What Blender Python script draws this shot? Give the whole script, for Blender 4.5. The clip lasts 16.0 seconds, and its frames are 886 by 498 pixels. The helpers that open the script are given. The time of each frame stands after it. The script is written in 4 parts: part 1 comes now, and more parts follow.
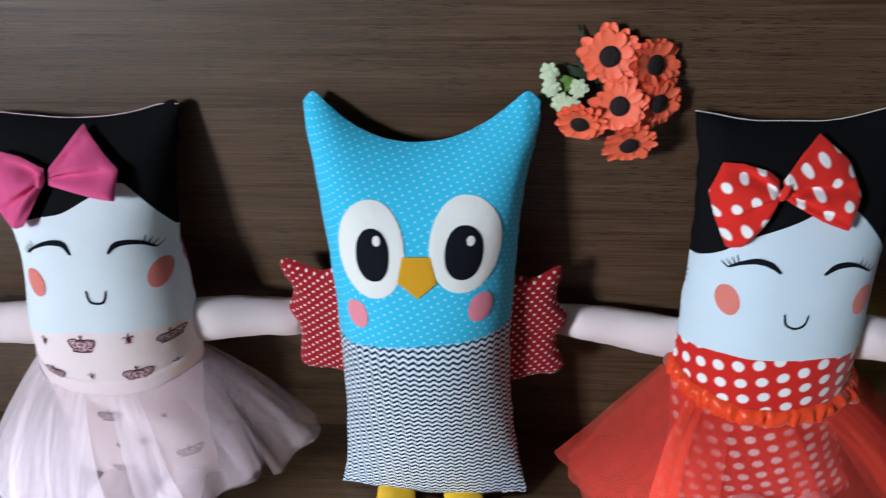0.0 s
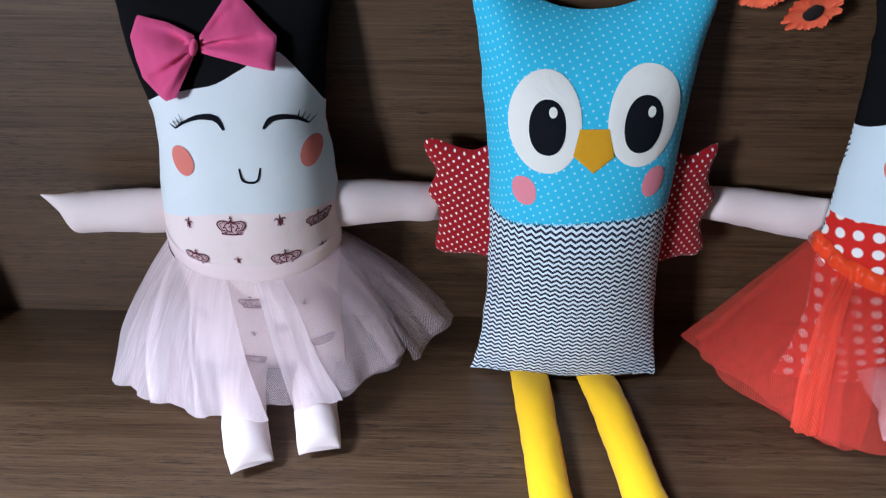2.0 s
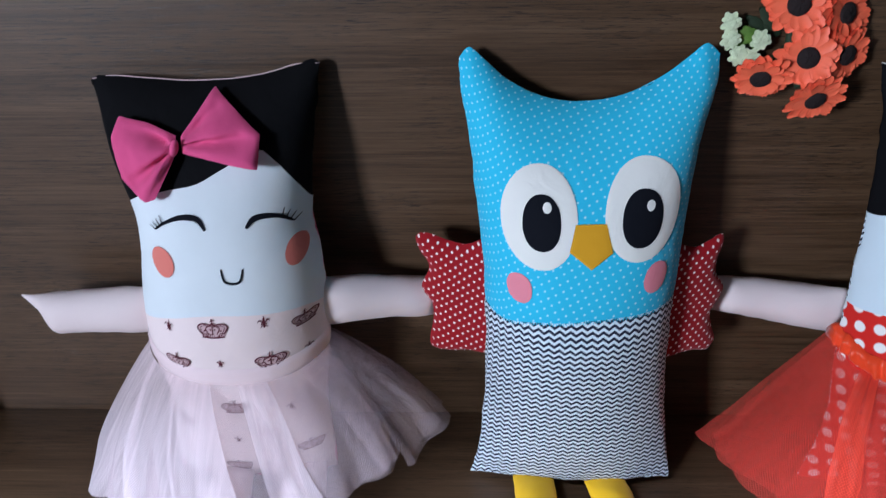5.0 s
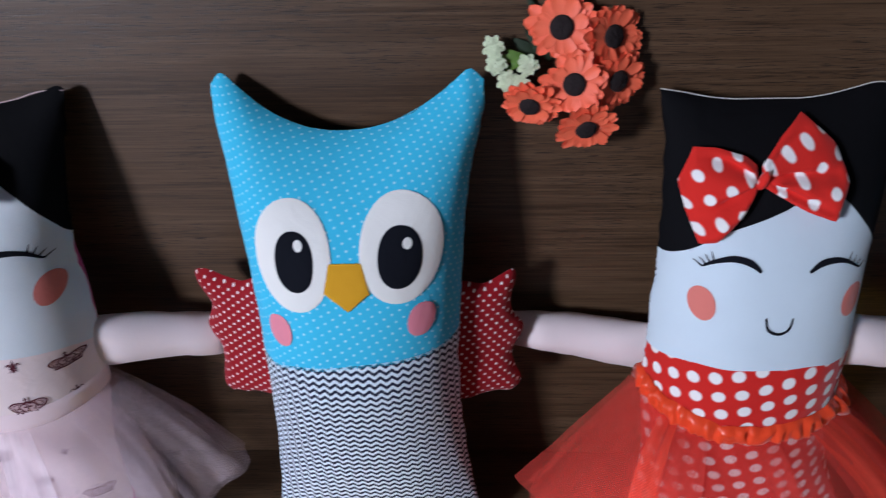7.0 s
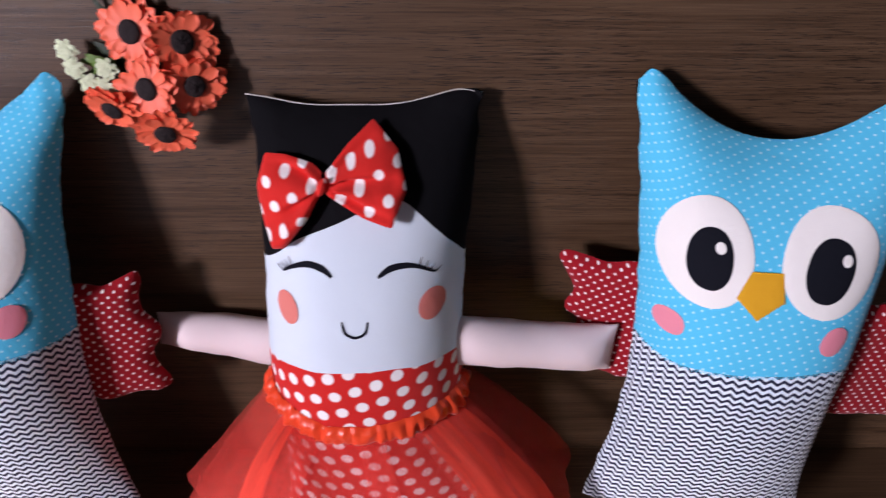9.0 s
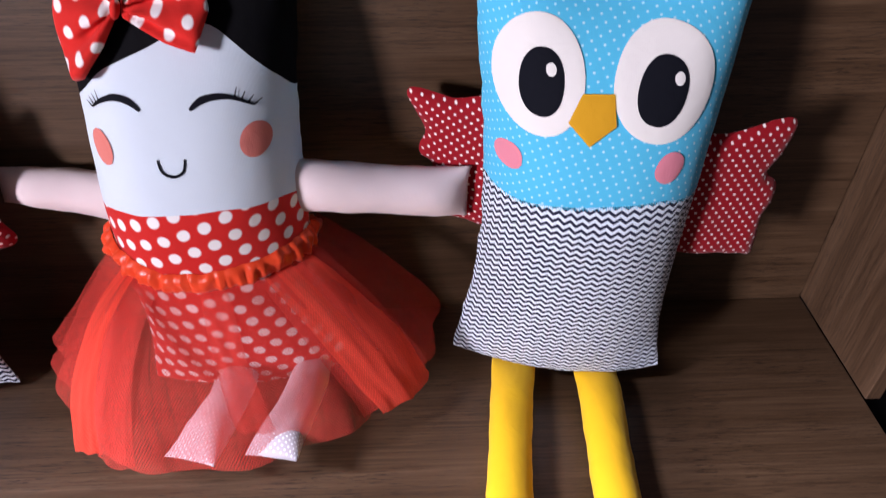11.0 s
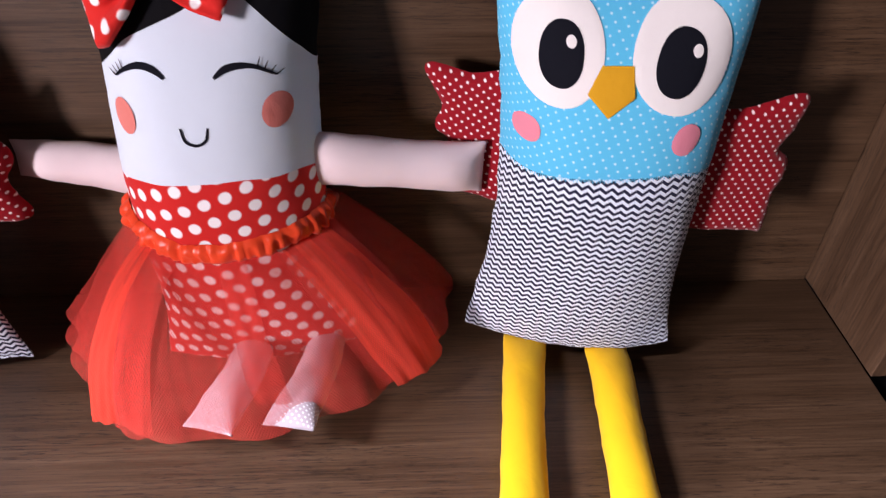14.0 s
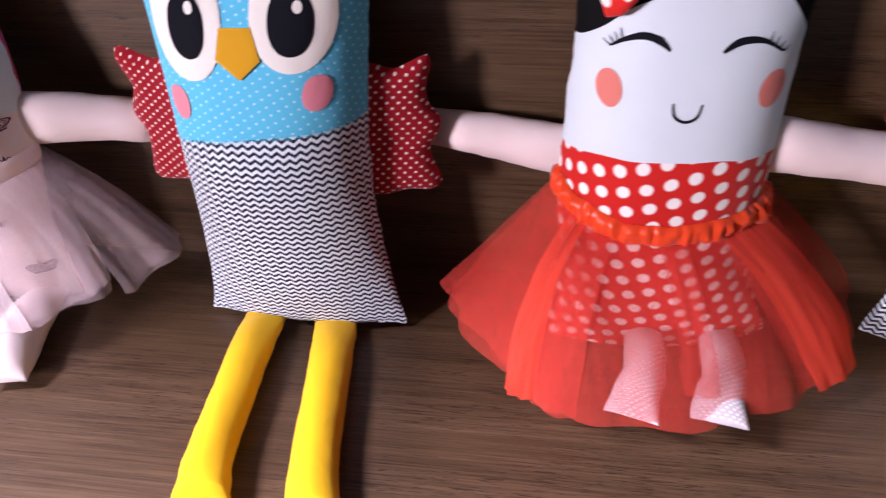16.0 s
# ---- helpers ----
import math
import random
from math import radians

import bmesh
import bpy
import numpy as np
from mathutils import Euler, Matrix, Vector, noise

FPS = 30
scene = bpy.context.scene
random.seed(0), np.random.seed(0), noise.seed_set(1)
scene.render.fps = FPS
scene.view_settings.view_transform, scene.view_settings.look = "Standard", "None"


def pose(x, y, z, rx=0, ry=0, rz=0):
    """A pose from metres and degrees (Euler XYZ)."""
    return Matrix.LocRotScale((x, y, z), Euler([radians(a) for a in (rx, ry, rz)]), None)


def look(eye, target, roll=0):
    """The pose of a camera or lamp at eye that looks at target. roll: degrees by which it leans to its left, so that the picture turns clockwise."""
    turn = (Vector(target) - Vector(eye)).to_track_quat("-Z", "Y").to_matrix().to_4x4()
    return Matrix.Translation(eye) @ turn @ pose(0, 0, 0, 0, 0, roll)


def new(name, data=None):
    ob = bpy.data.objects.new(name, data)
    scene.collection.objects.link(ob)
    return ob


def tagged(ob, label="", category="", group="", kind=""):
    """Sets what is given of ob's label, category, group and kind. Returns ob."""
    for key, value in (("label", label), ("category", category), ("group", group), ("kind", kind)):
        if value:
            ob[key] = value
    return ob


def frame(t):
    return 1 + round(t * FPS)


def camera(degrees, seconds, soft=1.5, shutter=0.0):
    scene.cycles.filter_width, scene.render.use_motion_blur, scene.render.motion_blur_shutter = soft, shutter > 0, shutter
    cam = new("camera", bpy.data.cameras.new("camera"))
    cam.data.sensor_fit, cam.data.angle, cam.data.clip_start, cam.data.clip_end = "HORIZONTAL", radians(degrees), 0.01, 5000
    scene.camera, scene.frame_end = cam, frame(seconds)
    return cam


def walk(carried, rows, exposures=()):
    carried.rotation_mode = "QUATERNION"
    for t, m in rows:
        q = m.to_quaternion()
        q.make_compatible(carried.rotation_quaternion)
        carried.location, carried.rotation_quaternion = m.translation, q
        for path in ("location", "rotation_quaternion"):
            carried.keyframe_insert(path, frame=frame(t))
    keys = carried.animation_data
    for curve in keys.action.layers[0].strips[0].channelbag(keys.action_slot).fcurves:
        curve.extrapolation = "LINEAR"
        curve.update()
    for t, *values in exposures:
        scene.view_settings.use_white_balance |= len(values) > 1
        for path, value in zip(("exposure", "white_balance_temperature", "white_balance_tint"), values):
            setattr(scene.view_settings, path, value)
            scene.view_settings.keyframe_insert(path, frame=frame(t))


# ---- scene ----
cam = camera(65.3, 16.0, soft=1.15, shutter=0.5)
PATH = [
    (0, (0.06, -0.057, 0.672), (-0.075, 1.651, -0.359), -1.1),
    (0.5, (-0.029, -0.072, 0.677), (-0.137, 1.632, -0.365), -1.1),
    (1, (-0.111, -0.073, 0.679), (-0.205, 1.641, -0.348), -0.7),
    (1.5, (-0.136, -0.073, 0.645), (-0.187, 1.555, -0.516), 0.5),
    (2, (-0.139, -0.081, 0.621), (-0.157, 1.519, -0.578), 0.6),
    (2.5, (-0.138, -0.086, 0.605), (-0.168, 1.489, -0.627), -0.2),
    (3, (-0.132, -0.089, 0.588), (-0.153, 1.455, -0.683), -0.3),
    (3.5, (-0.131, -0.099, 0.582), (-0.158, 1.439, -0.697), -0.5),
    (4, (-0.134, -0.091, 0.591), (-0.163, 1.511, -0.607), -0.7),
    (4.2, (-0.136, -0.078, 0.601), (-0.183, 1.561, -0.544), -0.5),
    (6.3, (-0.008, 0.001, 0.636), (-0.068, 1.726, -0.373), -1.2),
    (6.5, (0.019, 0.006, 0.63), (-0.034, 1.719, -0.401), -1.0),
    (7, (0.086, 0.021, 0.628), (0.031, 1.734, -0.403), -1.1),
    (7.5, (0.159, 0.026, 0.632), (0.118, 1.722, -0.426), -0.6),
    (8, (0.26, 0.021, 0.635), (0.219, 1.725, -0.412), -0.4),
    (8.5, (0.341, 0.023, 0.64), (0.344, 1.724, -0.413), 0.8),
    (9, (0.409, 0.027, 0.641), (0.425, 1.721, -0.423), 0.3),
    (9.2, (0.434, 0.029, 0.636), (0.468, 1.729, -0.417), 0.3),
    (11.3, (0.538, 0.003, 0.57), (0.596, 1.515, -0.737), -0.5),
    (11.5, (0.538, -0.002, 0.566), (0.616, 1.492, -0.761), -0.2),
    (12, (0.537, -0.005, 0.557), (0.609, 1.403, -0.861), 0.2),
    (12.5, (0.536, -0.01, 0.553), (0.612, 1.387, -0.876), 0.0),
    (13, (0.537, -0.007, 0.555), (0.604, 1.432, -0.832), -0.6),
    (13.5, (0.531, -0.009, 0.558), (0.606, 1.461, -0.796), 0.3),
    (14, (0.515, -0.009, 0.563), (0.586, 1.53, -0.713), 0.6),
    (14.5, (0.487, -0.014, 0.558), (0.498, 1.556, -0.682), -0.3),
    (15, (0.42, -0.024, 0.555), (0.29, 1.55, -0.671), -1.5),
    (15.5, (0.305, -0.025, 0.553), (0.113, 1.521, -0.701), -1.9),
    (16, (0.22, -0.011, 0.542), (0.01, 1.509, -0.739), -1.6),
]
EXPOSURES = [
    (0.0, -0.25, 6100, 8), (1.5, -0.42, 6050, 10), (4.2, -0.50, 5750, 11), (7.0, -0.44, 5950, 18), (8.0, -0.10, 6400, 29), (9.0, 0.0, 6650, 34), (12.5, 0.13, 6850, 31), (14.5, 0.08, 7200, 39), (16.0, 0.05, 7100, 40),
]
walk(cam, [(t, look(eye, target, roll)) for t, eye, target, roll in PATH], EXPOSURES)

from mathutils import geometry

# ---- world and light ----
world = bpy.data.worlds.new("sky")
world.use_nodes = True
scene.world = world
sky = world.node_tree.nodes.new("ShaderNodeTexSky")
sky.sky_type, sky.sun_disc = "NISHITA", False
sky.sun_elevation, sky.sun_rotation = radians(38), radians(215)
world.node_tree.links.new(sky.outputs[0], world.node_tree.nodes["Background"].inputs[0])
world.node_tree.nodes["Background"].inputs[1].default_value = 0.10

LOW_WINDOW = (-2.75, -2.60, 1.35)    # middle of the window beside and behind the camera
OVERHEAD_FILL = (-1.75, -0.45, 2.40)      # middle of an added overhead light, in an invented opening in the ceiling


def daylight(name, at, target, wide, high, power, tint):
    lamp = new(name, bpy.data.lights.new(name, "AREA"))
    lamp.data.shape, lamp.data.size, lamp.data.size_y = "RECTANGLE", wide, high
    lamp.data.energy, lamp.data.color = power, tint
    lamp.matrix_world = look(at, target)


daylight("low_window_light", (LOW_WINDOW[0] + 0.02, LOW_WINDOW[1], LOW_WINDOW[2]), (0.2, 0.5, 0.3), 0.60, 0.70, 262.0, (0.835, 0.89, 0.97))
# Added lamp from above that brightens the front of the shelf.
daylight("overhead_fill_light", (OVERHEAD_FILL[0], OVERHEAD_FILL[1], OVERHEAD_FILL[2] - 0.02), (OVERHEAD_FILL[0], OVERHEAD_FILL[1] + 0.001, 0.0), 0.80, 0.60, 415.0, (0.77, 0.86, 1.0))
scene.view_settings.exposure = 0.0


# ---- materials ----
class Tree:
    """A short way to write node trees."""

    def __init__(self, name):
        self.mat = bpy.data.materials.new(name)
        self.mat.use_nodes = True
        self.nodes, self.links = self.mat.node_tree.nodes, self.mat.node_tree.links
        self.bsdf = self.nodes["Principled BSDF"]

    def put(self, socket, value):
        if isinstance(value, bpy.types.NodeSocket):
            self.links.new(value, socket)
        elif isinstance(value, (tuple, list)) and len(value) == 3 and socket.type == "RGBA":
            socket.default_value = (*value, 1.0)
        else:
            socket.default_value = value

    def math(self, op, a, b=0.0, c=0.0):
        n = self.nodes.new("ShaderNodeMath")
        n.operation = op
        for i, value in enumerate((a, b, c)):
            self.put(n.inputs[i], value)
        return n.outputs[0]

    def mix(self, fac, a, b, blend="MIX"):
        n = self.nodes.new("ShaderNodeMix")
        n.data_type, n.blend_type = "RGBA", blend
        self.put(n.inputs[0], fac), self.put(n.inputs[6], a), self.put(n.inputs[7], b)
        return n.outputs[2]

    def coords(self, kind="Object", scale=(1, 1, 1), turn=(0, 0, 0)):
        n, m = self.nodes.new("ShaderNodeTexCoord"), self.nodes.new("ShaderNodeMapping")
        m.inputs["Scale"].default_value, m.inputs["Rotation"].default_value = scale, turn
        self.links.new(n.outputs[kind], m.inputs["Vector"])
        return m.outputs[0]

    def noise(self, vector, scale, detail=3.0, rough=0.55, distortion=0.0):
        n = self.nodes.new("ShaderNodeTexNoise")
        self.links.new(vector, n.inputs["Vector"])
        n.inputs["Scale"].default_value, n.inputs["Detail"].default_value = scale, detail
        n.inputs["Roughness"].default_value, n.inputs["Distortion"].default_value = rough, distortion
        return n.outputs[0]

    def ramp(self, fac, *stops):
        n = self.nodes.new("ShaderNodeValToRGB")
        while len(n.color_ramp.elements) < len(stops):
            n.color_ramp.elements.new(0.5)
        for e, (p, c) in zip(n.color_ramp.elements, stops):
            e.position, e.color = p, (*c, 1.0)
        self.links.new(fac, n.inputs[0])
        return n.outputs[0]

    def step(self, value, edge, soft):
        """0 below the edge, 1 above it, with a soft border."""
        n = self.nodes.new("ShaderNodeMapRange")
        n.interpolation_type = "SMOOTHSTEP"
        self.put(n.inputs[0], value)
        n.inputs[1].default_value, n.inputs[2].default_value = edge - soft, edge + soft
        return n.outputs[0]

    def bump(self, height, strength, distance):
        n = self.nodes.new("ShaderNodeBump")
        n.inputs["Strength"].default_value, n.inputs["Distance"].default_value = strength, distance
        self.links.new(height, n.inputs["Height"])
        self.links.new(n.outputs[0], self.bsdf.inputs["Normal"])

    def finish(self, color, rough, **more):
        self.put(self.bsdf.inputs["Base Color"], color)
        self.put(self.bsdf.inputs["Roughness"], rough)
        for key, value in more.items():
            self.put(self.bsdf.inputs[key.replace("_", " ")], value)
        return self.mat

    def split(self, vector):
        n = self.nodes.new("ShaderNodeSeparateXYZ")
        self.links.new(vector, n.inputs[0])
        return n.outputs[0], n.outputs[1], n.outputs[2]


def wood(name, along, light):
    """Brown laminate with fine streaks along one axis ('x' or 'z') and dark pores."""
    t = Tree(name)
    stretch, dash, pore = {"x": ((1.0, 34.0, 34.0), (9.0, 520.0, 520.0), (48.0, 1300.0, 1300.0)),
                           "z": ((34.0, 34.0, 1.0), (520.0, 520.0, 9.0), (1300.0, 1300.0, 48.0))}[along]
    v = t.coords("Object", stretch)
    broad = t.noise(v, 1.0, 2.0, 0.5, 0.5)
    fine = t.noise(v, 4.5, 5.0, 0.7, 0.25)
    line = t.noise(t.coords("Object", dash), 1.0, 4.0, 0.65)
    pores = t.noise(t.coords("Object", pore), 1.0, 2.0, 0.6)
    patch = t.noise(t.coords("Object", (5.0, 12.0, 12.0) if along == "x" else (12.0, 12.0, 5.0)), 1.0, 2.0, 0.5)
    value = t.math("MULTIPLY_ADD", fine, 0.34, t.math("MULTIPLY_ADD", broad, 0.22, t.math("MULTIPLY", line, 0.50)))
    c = lambda *k: tuple(a * x for a, x in zip(light, k))
    color = t.ramp(value, (0.38, c(0.046, 0.024, 0.013)), (0.49, c(0.092, 0.051, 0.029)), (0.58, c(0.126, 0.073, 0.044)), (0.70, c(0.182, 0.112, 0.071)))
    mark = t.math("MULTIPLY", t.step(pores, 0.600, 0.035), t.step(patch, 0.44, 0.14))
    color = t.mix(t.math("MULTIPLY", mark, 0.92), color, c(0.020, 0.011, 0.007))
    t.bump(t.math("SUBTRACT", line, t.math("MULTIPLY", mark, 0.5)), 0.25, 0.0005)
    return t.finish(color, t.math("MULTIPLY_ADD", fine, 0.16, 0.34), Specular_IOR_Level=0.5)


def cotton(name, color, pattern=None, rough=0.88, weave=0.25, sheen=0.15, crease=1.0, gloss=0.25):
    """Woven cotton: a fine weave, soft creases and, where given, a printed pattern (a function of the tree that gives mask and colour)."""
    t = Tree(name)
    v = t.coords("Object")
    tone = t.noise(v, 26.0, 4.0, 0.6)
    base = t.mix(t.math("MULTIPLY", tone, 0.35), tuple(c * 1.05 for c in color), tuple(c * 0.82 for c in color))
    if pattern:
        mask, ink = pattern(t)
        base = t.mix(mask, base, ink)
    uv = t.coords("UV")
    x, y, _ = t.split(uv)
    threads = t.math("ADD", t.math("SINE", t.math("MULTIPLY", x, 5200.0)), t.math("SINE", t.math("MULTIPLY", y, 5200.0)))
    soft = t.noise(v, 34.0, 3.0, 0.5, 0.8)
    t.bump(t.math("MULTIPLY_ADD", threads, 0.03 * weave, t.math("MULTIPLY", soft, 1.3 * crease)), 0.5, 0.0022)
    return t.finish(base, rough, Sheen_Weight=sheen, Sheen_Roughness=0.4, Specular_IOR_Level=gloss)


def dots(pitch, radius, ink, turn=0.0):
    """Round dots in staggered rows."""
    def pattern(t):
        x, y, _ = t.split(t.coords("UV", (1 / pitch, 1 / pitch, 1), (0, 0, turn)))
        near = None
        for shift in (0.0, 0.5):
            a = t.math("SUBTRACT", t.math("FRACT", t.math("ADD", x, 100.0 + shift)), 0.5)
            b = t.math("SUBTRACT", t.math("FRACT", t.math("ADD", y, 100.0 + shift)), 0.5)
            d = t.math("SQRT", t.math("ADD", t.math("MULTIPLY", a, a), t.math("MULTIPLY", b, b)))
            near = d if near is None else t.math("MINIMUM", near, d)
        return t.math("SUBTRACT", 1.0, t.step(near, radius / pitch, 0.035)), ink
    return pattern


def chevron(period, rise, pitch, ink):
    """Zigzag stripes, one above the other."""
    def pattern(t):
        x, y, _ = t.split(t.coords("UV"))
        zig = t.math("MULTIPLY", t.math("ABSOLUTE", t.math("SUBTRACT", t.math("FRACT", t.math("MULTIPLY_ADD", x, 1 / period, 100.0)), 0.5)), 2.0 * rise)
        s = t.math("FRACT", t.math("MULTIPLY_ADD", t.math("ADD", y, zig), 1 / pitch, 100.0))
        return t.step(t.math("ABSOLUTE", t.math("SUBTRACT", s, 0.5)), 0.255, 0.035), ink
    return pattern


def tulle(name, color, cover, thread_weight=0.45):
    """Open net: threads with holes between them, seen through."""
    t = Tree(name)
    x, y, _ = t.split(t.coords("UV"))
    a = t.math("ABSOLUTE", t.math("SINE", t.math("MULTIPLY", t.math("ADD", x, t.math("MULTIPLY", y, 0.6)), 1250.0)))
    b = t.math("ABSOLUTE", t.math("SINE", t.math("MULTIPLY", t.math("SUBTRACT", x, t.math("MULTIPLY", y, 0.6)), 1250.0)))
    thread = t.step(t.math("MAXIMUM", a, b), 0.955, 0.035)
    gather = t.noise(t.coords("UV", (150.0, 5.0, 1.0)), 1.0, 3.0, 0.55, 0.3)
    fac = t.math("MULTIPLY", t.math("MULTIPLY_ADD", thread, thread_weight, cover), t.math("MULTIPLY_ADD", gather, 0.9, 0.56))
    diffuse, through_light, both, clear, mixed = (t.nodes.new("ShaderNode" + k) for k in ("BsdfDiffuse", "BsdfTranslucent", "MixShader", "BsdfTransparent", "MixShader"))
    diffuse.inputs[0].default_value = through_light.inputs[0].default_value = (*color, 1.0)
    both.inputs[0].default_value = 0.22
    t.links.new(diffuse.outputs[0], both.inputs[1]), t.links.new(through_light.outputs[0], both.inputs[2])
    t.links.new(fac, mixed.inputs[0])
    t.links.new(clear.outputs[0], mixed.inputs[1]), t.links.new(both.outputs[0], mixed.inputs[2])
    t.links.new(mixed.outputs[0], t.nodes["Material Output"].inputs[0])
    return t.mat


def plain(name, color, rough=0.6, scale=20.0, vary=0.2, bumps=0.0006):
    t = Tree(name)
    n = t.noise(t.coords("Object"), scale, 4.0, 0.6)
    t.bump(n, 0.4, bumps)
    return t.finish(t.mix(n, tuple(c * (1 - vary) for c in color), tuple(c * (1 + vary) for c in color)), rough)


WOOD = wood("brown_laminate", "x", (0.73, 0.70, 0.59))
WOOD_UP = wood("brown_laminate_upright", "z", (0.88, 0.86, 0.78))
# Shade of the gap past the shelf end, put into a near-black colour.
GAP_SHADE = plain("gap_shade_black", (0.004, 0.0035, 0.003), 0.95)
PLASTER = plain("grey_plaster", (0.04, 0.04, 0.04), 0.9, 3.0, 0.06)
ROOM_FLOOR = plain("room_floor_tile", (0.045, 0.04, 0.036), 0.5, 4.0, 0.15)
FRAME_PAINT = plain("white_window_paint", (0.75, 0.75, 0.74), 0.4, 12.0, 0.04)
WHITE = (0.80, 0.82, 0.84)
BLUE_DOT = cotton("blue_dotted_cotton", (0.050, 0.51, 0.76), dots(0.0104, 0.00105, (0.42, 0.76, 0.88), 0.35))
CHEVRON = cotton("navy_chevron_cotton", (0.71, 0.80, 0.87), chevron(0.0098, 0.0036, 0.0064, (0.012, 0.016, 0.040)))
RED_PIN = cotton("red_pin_dot_cotton", (0.30, 0.005, 0.010), dots(0.0098, 0.00122, (0.90, 0.78, 0.74), 0.1))
RED_POLKA = cotton("red_polka_cotton", (0.60, 0.018, 0.012), dots(0.0265, 0.0054, (0.82, 0.80, 0.78), 0.5))
RED_BOW = cotton("red_polka_bow_cotton", (0.66, 0.022, 0.014), dots(0.0240, 0.0041, (0.84, 0.82, 0.80), 0.3))
FACE_A = cotton("pale_blue_white_cotton", (0.70, 0.75, 0.78), crease=0.3)
FACE_B = cotton("white_cotton", (0.61, 0.71, 0.77), crease=0.3)
HAIR = cotton("black_cotton", (0.005, 0.005, 0.006), sheen=0.0, gloss=0.08)
SKIN = cotton("pale_peach_cotton", (0.76, 0.64, 0.63), crease=0.45)
SOCK = cotton("white_silver_dot_cotton", (0.50, 0.46, 0.49), dots(0.0056, 0.0009, (0.88, 0.90, 0.92)))
PINK_DRESS = cotton("pale_pink_cotton", (0.84, 0.70, 0.69))
MAROON = cotton("maroon_print", (0.11, 0.022, 0.035))
MAROON_PALE = cotton("pale_maroon_print", (0.60, 0.42, 0.43))
MAGENTA = cotton("magenta_cotton", (0.68, 0.085, 0.23), sheen=0.12, crease=0.6)
CHEEK = cotton("coral_felt", (0.70, 0.20, 0.16))
CHEEK_PINK = cotton("pink_felt", (0.76, 0.25, 0.31))
EYE_WHITE = cotton("cream_felt", (0.80, 0.79, 0.74))
EYE_BLACK = cotton("black_felt", (0.007, 0.008, 0.012), sheen=0.0, gloss=0.08)
BEAK = cotton("mustard_felt", (0.66, 0.33, 0.012))
YELLOW = cotton("bright_yellow_cotton", (0.80, 0.46, 0.008))
SATIN_PINK = cotton("pink_satin", (0.88, 0.70, 0.72), rough=0.24, crease=0.5, gloss=0.6)
SATIN_RED = cotton("red_satin", (0.80, 0.065, 0.018), rough=0.30, crease=0.6)
TULLE_PINK = tulle("pink_tulle", (0.95, 0.77, 0.82), 0.07, 0.46)
TULLE_PINK_FOLD = tulle("folded_pink_tulle", (0.97, 0.83, 0.87), 0.42, 0.18)
TULLE_RED = tulle("red_tulle", (0.86, 0.090, 0.065), 0.25, 0.32)
TULLE_RED_FOLD = tulle("folded_red_tulle", (0.92, 0.095, 0.055), 0.55, 0.24)
PETAL = plain("orange_red_petal", (0.93, 0.155, 0.07), 0.55, 60.0, 0.20)
FLOWER_EYE = plain("dark_brown_flower_eye", (0.010, 0.004, 0.004), 0.9, 300.0, 0.5, 0.002)
BLOSSOM = plain("pale_green_white_blossom", (0.62, 0.70, 0.46), 0.7, 120.0, 0.30)
SPRIG = plain("fresh_green_leaf", (0.11, 0.21, 0.035), 0.5, 120.0, 0.5)
LEAF = plain("dark_green_leaf", (0.020, 0.035, 0.015), 0.6, 80.0, 0.35)
THREAD_WHITE = cotton("white_seam_thread", (0.55, 0.52, 0.48))


# ---- building helpers ----
class Geo:
    """Vertices, faces, material slots and metre-true texture places that become one mesh."""

    def __init__(self):
        self.verts, self.faces, self.slots, self.uvs = [], [], [], []

    def add(self, verts, faces, slot=0, uvs=None):
        k = len(self.verts)
        self.verts += [tuple(v) for v in verts]
        self.uvs += [tuple(w) for w in uvs] if uvs else [(v[0], v[2]) for v in verts]
        self.faces += [tuple(k + i for i in f) for f in faces]
        self.slots += [slot] * len(faces) if isinstance(slot, int) else list(slot)

    def mesh(self, name, materials, origin=(0, 0, 0), smooth=True):
        me = bpy.data.meshes.new(name)
        me.from_pydata([(x - origin[0], y - origin[1], z - origin[2]) for x, y, z in self.verts], [], self.faces)
        for m in materials:
            me.materials.append(m)
        layer = me.uv_layers.new(name="UVMap")
        index = np.zeros(len(me.loops), dtype=np.int32)
        me.loops.foreach_get("vertex_index", index)
        layer.data.foreach_set("uv", np.array(self.uvs, dtype=np.float32)[index].ravel())
        me.polygons.foreach_set("material_index", np.array(self.slots, dtype=np.int32))
        me.polygons.foreach_set("use_smooth", np.full(len(me.polygons), smooth))
        me.update()
        return me


def empty(name, origin):
    ob = new(name)
    ob.empty_display_size = 0.02
    ob.location = origin
    return ob


def geo_part(name, geo, materials, parent, label=""):
    """A mesh under a thing or a part; the geometry is given in world places."""
    top = parent if parent.parent is None else parent.parent
    ob = new(name, geo.mesh(name, materials if isinstance(materials, (list, tuple)) else [materials], top.location))
    ob.parent = parent
    return tagged(ob, label=label)


